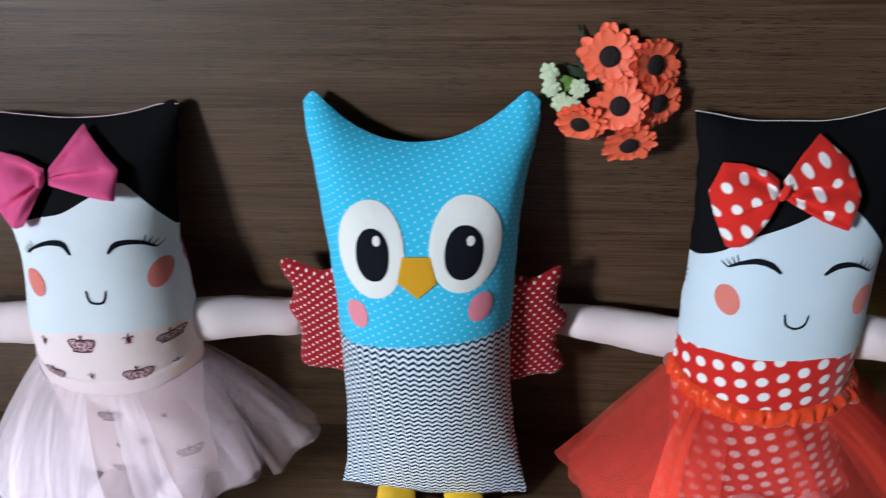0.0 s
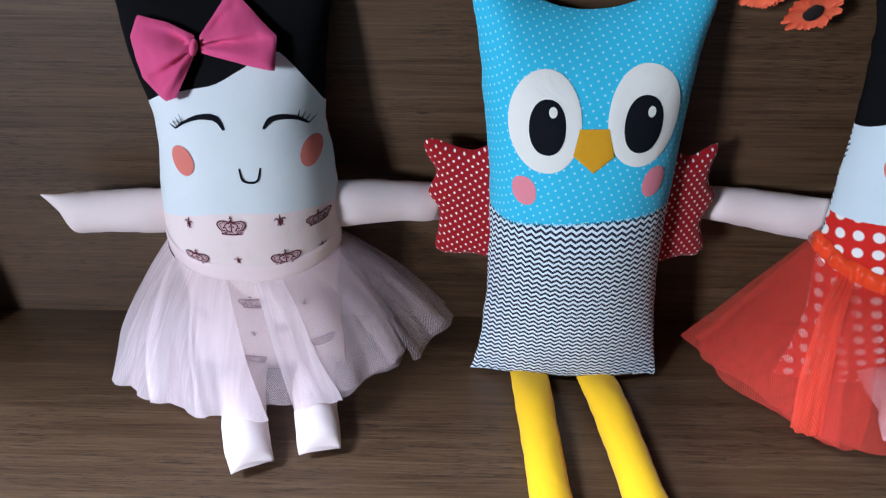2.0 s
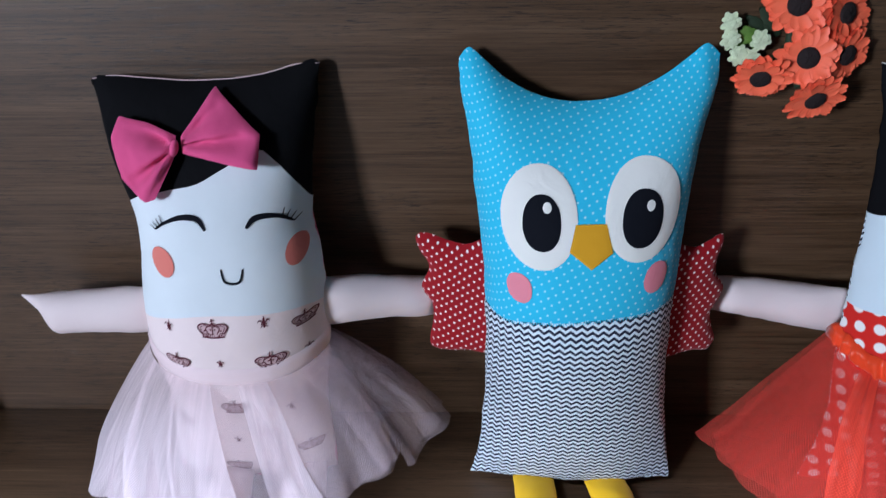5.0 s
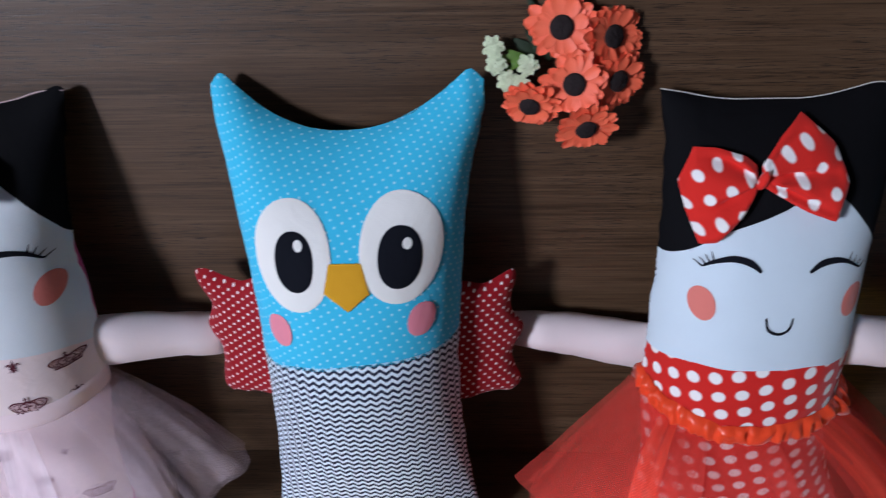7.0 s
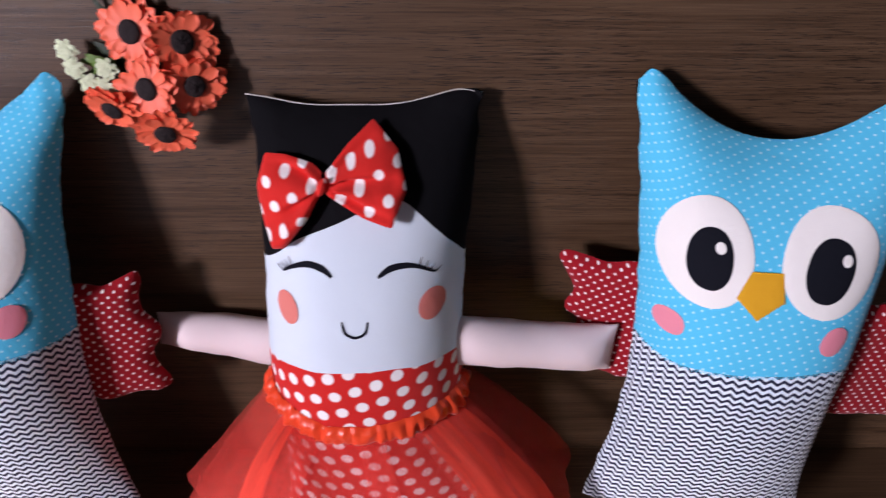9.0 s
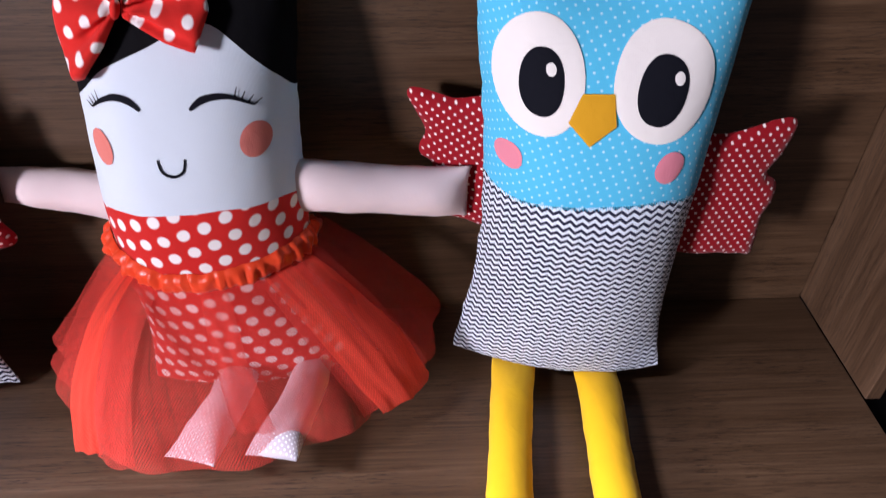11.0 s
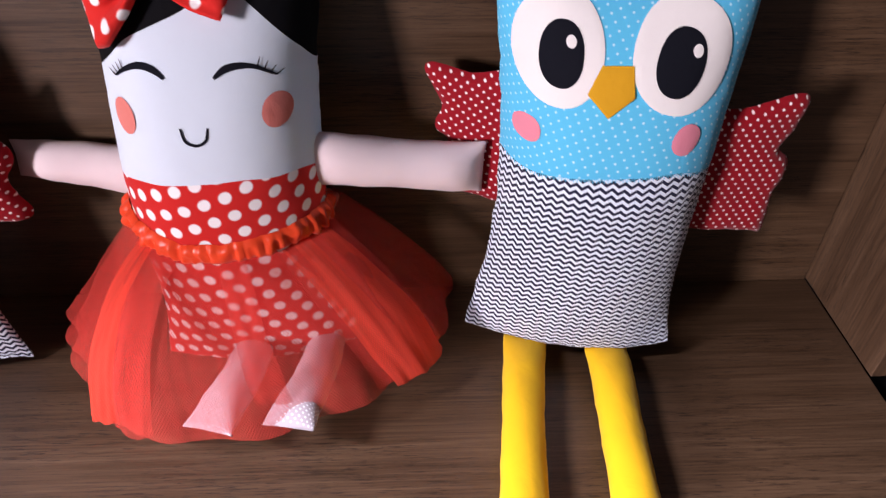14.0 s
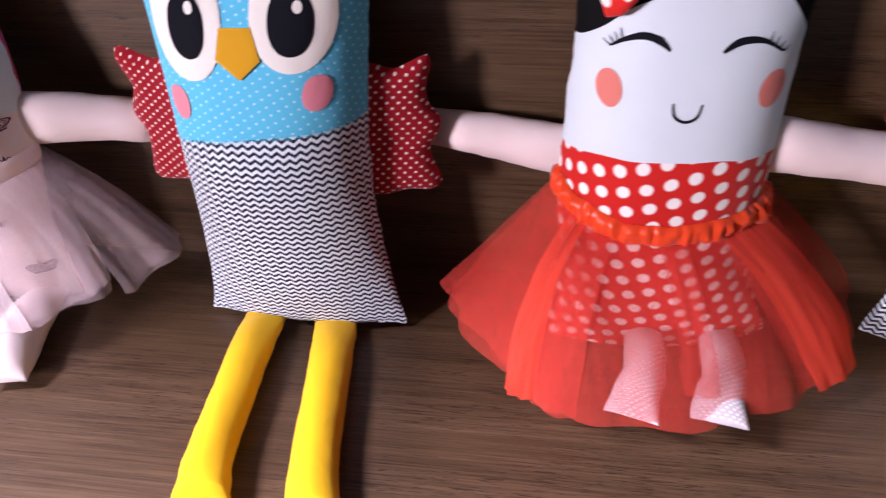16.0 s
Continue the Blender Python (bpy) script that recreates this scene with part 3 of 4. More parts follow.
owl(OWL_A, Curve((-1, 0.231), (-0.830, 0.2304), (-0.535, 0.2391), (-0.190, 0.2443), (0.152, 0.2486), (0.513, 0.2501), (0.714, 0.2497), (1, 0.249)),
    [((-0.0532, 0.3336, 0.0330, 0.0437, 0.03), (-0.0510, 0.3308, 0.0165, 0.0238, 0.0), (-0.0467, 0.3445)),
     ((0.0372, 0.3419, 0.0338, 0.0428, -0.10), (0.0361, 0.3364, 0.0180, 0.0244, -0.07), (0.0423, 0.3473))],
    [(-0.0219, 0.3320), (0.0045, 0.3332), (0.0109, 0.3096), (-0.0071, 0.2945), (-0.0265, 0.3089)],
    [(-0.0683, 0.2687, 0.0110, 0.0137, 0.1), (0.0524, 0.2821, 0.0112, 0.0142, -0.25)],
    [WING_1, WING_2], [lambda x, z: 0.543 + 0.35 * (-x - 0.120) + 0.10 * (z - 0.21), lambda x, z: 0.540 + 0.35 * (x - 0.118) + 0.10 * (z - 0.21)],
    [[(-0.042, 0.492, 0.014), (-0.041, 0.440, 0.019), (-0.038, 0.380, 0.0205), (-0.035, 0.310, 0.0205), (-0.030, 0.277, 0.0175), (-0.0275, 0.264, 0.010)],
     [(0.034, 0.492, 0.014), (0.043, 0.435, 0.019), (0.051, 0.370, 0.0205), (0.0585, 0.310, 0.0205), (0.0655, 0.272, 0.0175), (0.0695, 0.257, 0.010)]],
    "turquoise toy owl cushion with red wings and yellow legs, against panel")

WING_3 = [(0.6052, 0.2909), (0.5651, 0.2949), (0.5436, 0.2983), (0.5280, 0.2993), (0.5236, 0.2916), (0.5310, 0.2770), (0.5393, 0.2587), (0.5334, 0.2430), (0.5344, 0.2323), (0.5451, 0.2237), (0.5465, 0.1944), (0.5521, 0.1720), (0.5672, 0.1671), (0.6052, 0.1738)]
WING_4 = [(0.7453, 0.2777), (0.7896, 0.2856), (0.8117, 0.2917), (0.8302, 0.2965), (0.8441, 0.2960), (0.8480, 0.2860), (0.8435, 0.2637), (0.8347, 0.2452), (0.8474, 0.2326), (0.8491, 0.2168), (0.8441, 0.1977), (0.8463, 0.1713), (0.8458, 0.1529), (0.8280, 0.1540), (0.7453, 0.1754)]
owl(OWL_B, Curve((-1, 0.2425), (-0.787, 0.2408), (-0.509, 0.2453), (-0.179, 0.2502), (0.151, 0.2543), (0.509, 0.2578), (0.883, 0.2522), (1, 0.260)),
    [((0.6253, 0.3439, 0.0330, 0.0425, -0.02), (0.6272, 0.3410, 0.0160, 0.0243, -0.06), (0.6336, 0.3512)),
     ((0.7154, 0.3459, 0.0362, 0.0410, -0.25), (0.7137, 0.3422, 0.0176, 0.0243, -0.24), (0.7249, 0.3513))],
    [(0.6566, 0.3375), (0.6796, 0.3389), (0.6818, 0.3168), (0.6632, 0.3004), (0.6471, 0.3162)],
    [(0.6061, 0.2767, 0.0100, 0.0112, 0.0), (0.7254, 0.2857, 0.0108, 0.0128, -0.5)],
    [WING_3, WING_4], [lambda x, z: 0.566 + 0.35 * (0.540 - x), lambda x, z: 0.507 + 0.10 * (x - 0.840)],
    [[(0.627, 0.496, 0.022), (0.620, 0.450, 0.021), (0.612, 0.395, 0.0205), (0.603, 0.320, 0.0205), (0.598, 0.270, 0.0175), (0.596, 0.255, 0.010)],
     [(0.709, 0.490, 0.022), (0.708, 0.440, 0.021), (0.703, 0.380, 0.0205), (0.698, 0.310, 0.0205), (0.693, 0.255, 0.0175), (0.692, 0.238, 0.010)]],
    "turquoise toy owl cushion, slightly turned, with red wings and yellow legs")


# ---- sewn dolls: one mesh each ----
def crown(g, pil, cx, cz, w, slot):
    """A small printed crown: a banded base, beaded arches and a cross on top, over a paler filling."""
    h = w * 0.62
    at = lambda points: [(cx + p * w, cz + q * h) for p, q in points]
    applique(g, at([(-0.37, -0.50), (0.0, -0.55), (0.37, -0.50), (0.40, -0.20), (0.50, 0.12), (0.33, 0.30), (0.0, 0.26), (-0.33, 0.30), (-0.50, 0.12), (-0.40, -0.20)]), pil.front, 0.0010, slot + 2, 0.006)
    pieces = [stroke(at([(-0.37, -0.44), (0, -0.49), (0.37, -0.44)]), [0.10 * h] * 3, 3),
              stroke(at([(-0.38, -0.24), (0, -0.30), (0.38, -0.24)]), [0.06 * h] * 3, 3),
              stroke(at([(-0.38, -0.33), (0, -0.38), (0.38, -0.33)]), [0.03 * h] * 3, 3)]
    for k in (-1, 1):
        pieces.append(stroke(at([(k * 0.38, -0.24), (k * 0.50, 0.10), (k * 0.34, 0.30), (k * 0.03, 0.22)]), [0.075 * h] * 4, 4))
        pieces.append(stroke(at([(k * 0.31, -0.24), (k * 0.40, 0.08), (k * 0.28, 0.20), (k * 0.05, 0.14)]), [0.035 * h] * 4, 4))
        pieces.append(stroke(at([(k * 0.14, -0.26), (k * 0.23, 0.06), (k * 0.03, 0.22)]), [0.06 * h] * 3, 4))
        for p, q in ((0.27, -0.08), (0.20, -0.38), (0.07, -0.02)):
            pieces.append(oval(cx + k * p * w, cz + q * h, 0.035 * w, 0.055 * h, 0, 8))
    pieces.append(stroke(at([(0, -0.28), (0, 0.20)]), [0.06 * h] * 2, 2))
    pieces.append(oval(cx, cz + 0.30 * h, 0.05 * w, 0.08 * h, 0, 12))
    pieces.append(stroke(at([(0, 0.36), (0, 0.60)]), [0.06 * h] * 2, 2))
    pieces.append(stroke(at([(-0.06, 0.48), (0.06, 0.48)]), [0.06 * h] * 2, 2))
    for i, p in enumerate(pieces):
        applique(g, p, pil.front, 0.0014 + 0.00004 * i, slot, 0.02)


def lily(g, pil, cx, cz, h, slot):
    pieces = [stroke([(cx, cz - 0.5 * h), (cx, cz), (cx, cz + 0.5 * h)], [0.08 * h, 0.20 * h, 0.03 * h], 3),
              stroke([(cx - 0.22 * h, cz - 0.16 * h), (cx + 0.22 * h, cz - 0.16 * h)], [0.10 * h] * 2, 2)]
    for k in (-1, 1):
        pieces.append(stroke([(cx + k * 0.05 * h, cz - 0.15 * h), (cx + k * 0.28 * h, cz + 0.20 * h), (cx + k * 0.45 * h, cz)], [0.06 * h, 0.11 * h, 0.03 * h], 3))
        pieces.append(stroke([(cx, cz - 0.18 * h), (cx + k * 0.26 * h, cz - 0.42 * h)], [0.08 * h, 0.06 * h], 2))
    for i, p in enumerate(pieces):
        applique(g, p, pil.front, 0.0012 + 0.00008 * i, slot, 0.02)


def doll(pil, seam, hairline, eyes, smile, cheeks, arms, legs, prints, materials, label):
    """Slots: 0 dress, 1 face, 2 hair, 3 back, 4 limbs, 5 feet and legs, 6 lines, 7 cheeks, 8 print, 9 seam thread."""
    g = Geo()
    pillow_band(g, pil, None, seam, 40, 0, 3)
    pillow_band(g, pil, seam, hairline, 26, 1, 3)
    pillow_band(g, pil, hairline, None, 30, 2, 2)
    for points, widths, outer in eyes:
        applique(g, stroke(points, [0.0006 + 1.35 * w for w in widths], 6), pil.front, 0.0014, 6, 0.004)
        (x0, z0), (x1, z1) = (points[0], points[1]) if outer < 0 else (points[-1], points[-2])
        for k in range(4):
            s = k / 3.2
            x, z = x0 + (x1 - x0) * s, z0 + (z1 - z0) * s
            applique(g, stroke([(x, z - 0.0002), (x + outer * (0.0062 - 0.0012 * k), z + 0.0030 + 0.0016 * k)], [0.0015, 0.0005], 2), pil.front, 0.0017 + 0.0001 * k, 6, 0.02)
    applique(g, stroke(smile, [0.0014, 0.0022, 0.0024, 0.0022, 0.0014], 8), pil.front, 0.0014, 6, 0.004)
    for cx, cz, rx, rz, turn in cheeks:
        applique(g, oval(cx, cz, rx, rz, turn, 36), pil.front, 0.0015, 7)
    for path, sizes, slant in arms:
        tube(g, path, sizes, 4, 22, (0, 0, 1), 0.0012, slant)
    for path, sizes in legs:
        tube(g, path, sizes, 5, 22, (0, 0, 1), 0.0012)
    prints(g)
    edge = []
    for i in range(41):
        u = -0.995 + 1.99 * i / 40
        x, y, z = pil.place(u, 1.0, -1)
        edge.append((x, y, z + 0.0006))
    tube(g, edge[::4], [(0.0006, 0.0006)] * 11, 9, 6, (0, 1, 0), 0.0)
    origin = (pil.x0, 0.50, 0.0)
    ob = new("doll", g.mesh("doll", materials, origin))
    ob.location = origin
    return tagged(ob, label, "doll", "row of sewn toys on the shelf")


def crown_prints(g):
    for cx, cz, w in ((-0.3515, 0.2334, 0.028), (-0.2721, 0.2260, 0.021), (-0.3942, 0.1923, 0.026), (-0.3040, 0.1930, 0.028), (-0.3468, 0.1370, 0.026), (-0.2820, 0.0634, 0.026), (-0.3604, 0.0417, 0.028), (-0.4090, 0.1050, 0.022), (-0.3204, 0.0958, 0.020)):
        crown(g, GIRL_A, cx, cz, w, 8)
    for cx, cz, h in ((-0.3957, 0.2318, 0.011), (-0.3052, 0.2362, 0.012), (-0.2713, 0.1919, 0.009), (-0.3505, 0.1941, 0.009), (-0.3523, 0.0886, 0.010), (-0.3997, 0.0568, 0.010), (-0.2938, 0.1279, 0.010)):
        lily(g, GIRL_A, cx, cz, h, 8)


HEM_END = [(0.0200, 0.0040), (0.0240, 0.0200), (0.0235, 0.0225), (0.0235, 0.0205), (0.0220, 0.0035)]
doll(GIRL_A, Curve((-1, 0.219), (-0.659, 0.2335), (-0.383, 0.2408), (-0.110, 0.2449), (0.201, 0.2452), (0.587, 0.2415), (0.845, 0.2363), (1, 0.229)),
     Curve((-1, 0.329), (-0.664, 0.3471), (-0.512, 0.3515), (-0.264, 0.3575), (-0.005, 0.3620), (0.238, 0.3729), (0.563, 0.3865), (0.699, 0.3770), (0.815, 0.3636), (0.935, 0.3447), (1, 0.328)),
     [([(-0.3966, 0.3220), (-0.3878, 0.3285), (-0.3749, 0.3342), (-0.3629, 0.3357), (-0.3543, 0.3333), (-0.3489, 0.3244)], [0.0006, 0.0014, 0.0026, 0.0036, 0.0036, 0.0012], -1),
      ([(-0.3134, 0.3241), (-0.3068, 0.3312), (-0.2968, 0.3318), (-0.2851, 0.3272), (-0.2763, 0.3186)], [0.0012, 0.0036, 0.0032, 0.0020, 0.0006], 1)],
     [(-0.3380, 0.2898), (-0.3360, 0.2793), (-0.3293, 0.2762), (-0.3220, 0.2780), (-0.3187, 0.2891)],
     [(-0.3939, 0.2921, 0.0118, 0.0140, 0.25), (-0.2748, 0.2927, 0.0090, 0.0135, -0.1)],
     [([(-0.436, 0.548, 0.197), (-0.470, 0.550, 0.1945), (-0.515, 0.552, 0.1915), (-0.553, 0.553, 0.188), (-0.573, 0.553, 0.187)], [(0.012, 0.027), (0.021, 0.0265), (0.021, 0.0245), (0.020, 0.0235), (0.0020, 0.0250)], 0.50),
      ([(-0.270, 0.532, 0.218), (-0.240, 0.546, 0.2125), (-0.200, 0.560, 0.2060), (-0.160, 0.571, 0.1982), (-0.140, 0.574, 0.1960)], [(0.012, 0.0280), (0.020, 0.0265), (0.020, 0.0235), (0.019, 0.0225), (0.0020, 0.0230)], 0.0)],
     [([(-0.371, 0.500, 0.022), (-0.369, 0.450, 0.024), (-0.358, 0.405, 0.024), (-0.345, 0.368, 0.023), (-0.337, 0.349, 0.016)], HEM_END),
      ([(-0.292, 0.500, 0.022), (-0.290, 0.455, 0.024), (-0.283, 0.420, 0.024), (-0.275, 0.388, 0.023), (-0.271, 0.370, 0.016)], HEM_END)],
     crown_prints, [PINK_DRESS, FACE_A, HAIR, MAGENTA, SKIN, SKIN, EYE_BLACK, CHEEK, MAROON, MAROON_PALE, MAROON_PALE],
     "sewn cushion doll, black hair, white face, pale pink crown-print dress")

SOCK_END = [(0.0180, 0.0060), (0.0190, 0.0180), (0.0190, 0.0185), (0.0215, 0.0160), (0.0235, 0.0025)]
doll(GIRL_B, Curve((-1, 0.228), (-0.689, 0.2384), (-0.440, 0.2404), (-0.193, 0.2426), (0.004, 0.2436), (0.349, 0.2452), (0.596, 0.2421), (0.846, 0.2392), (1, 0.231)),
     Curve((-1, 0.316), (-0.792, 0.3321), (-0.593, 0.3482), (-0.405, 0.3570), (-0.128, 0.3673), (0.150, 0.3787), (0.348, 0.3797), (0.496, 0.3709), (0.625, 0.3598), (0.824, 0.3413), (0.946, 0.3272), (1, 0.318)),
     [([(0.2821, 0.3218), (0.2905, 0.3279), (0.3034, 0.3328), (0.3153, 0.3311), (0.3236, 0.3251)], [0.0006, 0.0018, 0.0034, 0.0036, 0.0012], -1),
      ([(0.3611, 0.3253), (0.3702, 0.3315), (0.3815, 0.3331), (0.3929, 0.3306), (0.4067, 0.3221)], [0.0012, 0.0036, 0.0032, 0.0018, 0.0006], 1)],
     [(0.3306, 0.2891), (0.3330, 0.2795), (0.3413, 0.2759), (0.3493, 0.2798), (0.3519, 0.2894)],
     [(0.2837, 0.2917, 0.0096, 0.0138, 0.1), (0.4048, 0.2956, 0.0114, 0.0138, -0.1)],
     [([(0.274, 0.560, 0.190), (0.244, 0.568, 0.190), (0.205, 0.574, 0.1940), (0.160, 0.575, 0.2000), (0.130, 0.575, 0.203)], [(0.012, 0.0270), (0.020, 0.0250), (0.020, 0.0225), (0.018, 0.0200), (0.0020, 0.0200)], 0.0),
      ([(0.418, 0.520, 0.2320), (0.450, 0.524, 0.2275), (0.500, 0.531, 0.2180), (0.550, 0.535, 0.2115), (0.5770, 0.537, 0.2100)], [(0.012, 0.0270), (0.021, 0.0240), (0.021, 0.0225), (0.020, 0.0245), (0.0020, 0.0275)], 0.0)],
     [([(0.349, 0.490, 0.036), (0.347, 0.455, 0.042), (0.342, 0.415, 0.049), (0.332, 0.388, 0.048), (0.326, 0.366, 0.050)], SOCK_END),
      ([(0.420, 0.490, 0.036), (0.418, 0.455, 0.042), (0.413, 0.420, 0.049), (0.402, 0.386, 0.050), (0.398, 0.364, 0.054)], SOCK_END)],
     lambda g: None, [RED_POLKA, FACE_B, HAIR, CHEVRON, SKIN, SOCK, EYE_BLACK, CHEEK, MAROON, THREAD_WHITE],
     "sewn cushion doll, black hair, white face, red polka-dot dress")


# ---- hair bows ----
def corner_loop(points):
    """The outline with its corners only slightly rounded."""
    out, m = [], len(points)
    for i in range(m):
        a, b, c = (Vector(points[(i + k) % m]) for k in (-1, 0, 1))
        for s in (0.30, 0.14):
            out.append(tuple(b.lerp(a, s) * 0.94 + b * 0.06))
        out.append(tuple(b * 0.97 + (a + c) * 0.015))
        for s in (0.14, 0.30):
            out.append(tuple(b.lerp(c, s) * 0.94 + b * 0.06))
    return out


def hair_bow(pil, knot, loops, material, label, lift=0.010):
    thing = tagged(empty("hair_bow", (knot[0], pil.front(*knot), knot[1])), label, "hair bow")
    kx, kz = knot
    for loop in loops:
        def folds(x, z):
            d = math.hypot(x - kx, z - kz)
            a = math.atan2(z - kz, x - kx)
            ray = 0.5 + 0.5 * math.sin(9.0 * a + 1.5 * math.sin(3 * a) + 8 * d)
            return 0.016 * (ray ** 2 - 0.4) * max(0.0, 1 - d / 0.085) * min(1.0, d / 0.012) + wobble(x, 0.3, z, 45, 0.0035) + wobble(x, 0.7, z, 110, 0.0012)

        g = Geo()
        padded(g, corner_loop(loop), lambda x, z: pil.front(x, z, lift) - 0.004 * min(1, math.hypot(x - kx, z - kz) / 0.05), 0.0042, 0.007, 0, 0.0022, folds)
        geo_part("loop", g, [material], thing, "gathered fabric loop")
    g = Geo()
    padded(g, oval(kx, kz, 0.0038, 0.0085, -0.35, 20), lambda x, z: pil.front(kx, kz, lift + 0.007), 0.005, 0.004, 0, 0.002)
    geo_part("knot", g, [material], thing, "tight wrapped knot")
    return thing


hair_bow(GIRL_A, (-0.3688, 0.3945),
         [[(-0.3701, 0.4010), (-0.3955, 0.4100), (-0.4238, 0.4142), (-0.4314, 0.3969), (-0.4198, 0.3668), (-0.3972, 0.3512), (-0.3866, 0.3552), (-0.3707, 0.3846)],
          [(-0.3661, 0.4006), (-0.3542, 0.4156), (-0.3418, 0.4331), (-0.3199, 0.4198), (-0.2961, 0.4018), (-0.2980, 0.3754), (-0.3308, 0.3831), (-0.3635, 0.3888)]],
         MAGENTA, "magenta pink cotton bow on a black-haired doll")
hair_bow(GIRL_B, (0.3183, 0.3943),
         [[(0.3168, 0.4016), (0.3093, 0.4069), (0.2874, 0.4117), (0.2702, 0.4111), (0.2608, 0.3840), (0.2658, 0.3652), (0.2753, 0.3429), (0.2872, 0.3477), (0.3065, 0.3704), (0.3169, 0.3879)],
          [(0.3203, 0.4011), (0.3376, 0.4191), (0.3570, 0.4331), (0.3778, 0.4167), (0.3850, 0.3926), (0.3735, 0.3671), (0.3514, 0.3739), (0.3208, 0.3880)]],
         RED_BOW, "red cotton bow with white polka dots on a black-haired doll", 0.0105)


# ---- tutus ----
def tulle_sheet(g, centre, waist, hem, top, low, folds, puff, swell, seed, slot=0):
    """A gathered sheet of net from the waist to the hem (-90 or 270 degrees faces out of the niche). waist: rx, ry, z; hem: rx, then ry and z at both ends; top, low: the angles between which it leaves the waist and ends at the hem."""
    na, nr = max(14, int(abs(low[1] - low[0]) * 1.1)), 24
    verts, uvs, faces = [], [], []
    for i in range(nr + 1):
        s = i / nr
        out = (1 - puff) * s + puff * math.sin(s * math.pi / 2)
        down = (1 - puff) * s + puff * (1 - math.cos(s * math.pi / 2))
        spread = s ** 0.8
        for j in range(na + 1):
            k = j / na
            a = radians((top[0] + (top[1] - top[0]) * k) * (1 - spread) + (low[0] + (low[1] - low[0]) * k) * spread)
            wave = math.sin(folds * 2 * math.pi * k + seed) + 0.6 * noise.noise(Vector((k * 6 + seed, seed, 0)))
            r = 1 + swell * wave * s ** 1.2 + 0.010 * noise.noise(Vector((a * 14, seed, s * 0.6))) * s
            ease = k * k * (3 - 2 * k)
            rx, ry = waist[0] + (hem[0] - waist[0]) * out, waist[1] + (hem[1] + (hem[2] - hem[1]) * ease - waist[1]) * out
            x, y = centre[0] + rx * r * math.cos(a), centre[1] + ry * r * math.sin(a)
            end = hem[3] + (hem[4] - hem[3]) * ease
            zw = waist[2] + 0.015 * math.sin(a) * (1 - s)
            z = zw + (end - zw) * down + 0.004 * s * noise.noise(Vector((k * 4 + seed, 3.0, seed)))
            x += wobble(x, y, z + seed, 22, 0.005 * s)
            verts.append((x, min(y, 0.5965), max(z, 0.003)))
            uvs.append(((a - radians(0.5 * (low[0] + low[1]))) * (0.10 + 0.09 * s), s * 0.2))
    for i in range(nr):
        for j in range(na):
            p = i * (na + 1) + j
            faces.append((p, p + 1, p + na + 2, p + na + 1))
    g.add(verts, faces, slot, uvs)


def waistband(g, pil, level, half, lift, ruffle, slot=0):
    """A band round the body at a level over the width."""
    around, rows = 200, 6
    verts, uvs, faces = [], [], []
    for i in range(rows + 1):
        h = (i / rows - 0.5) * 2
        for j in range(around):
            a = 2 * math.pi * j / around
            u, side = math.cos(a), (-1 if math.sin(a) >= 0 else 1)
            z = level(u) + h * half * (1 + ruffle * 60 * noise.noise(Vector((a * 11, h * 0.4, 1.0))))
            zb, zt = pil.bottom(u), pil.top(u)
            x, y, z = pil.place(u, (z - zb) / (zt - zb), side)
            fold = ruffle * (2.0 * noise.noise(Vector((a * 17, h * 0.5, 7.0))) + 1.6 * noise.noise(Vector((a * 38, h * 0.4, 4.0))))
            off = max(0.0003, lift * (1 - h ** 8) + 0.0003 + fold * (1 - 0.85 * h * h))
            verts.append((x + off * u, y - off if side < 0 else min(y + off, 0.597), z))
            uvs.append((a * 0.07, z))
    for i in range(rows):
        for j in range(around):
            a, b = i * around + j, i * around + (j + 1) % around
            faces.append((a, a + around, b + around, b))
    g.add(verts, faces, slot, uvs)


def tutu(pil, level, band_material, ruffle, sheets, net, label, part_label, half):
    thing = tagged(empty("tutu_skirt", (pil.x0, 0.50, 0.18)), label, "tutu skirt")
    g = Geo()
    waistband(g, pil, level, half, 0.0012 + 1.1 * ruffle, ruffle)
    geo_part("waistband", g, [band_material], thing, "shiny satin waistband")
    for sheet in sheets:
        g = Geo()
        tulle_sheet(g, *sheet[:-1])
        geo_part("tulle_panel", g, [net[sheet[-1]]], thing, part_label)
    return thing


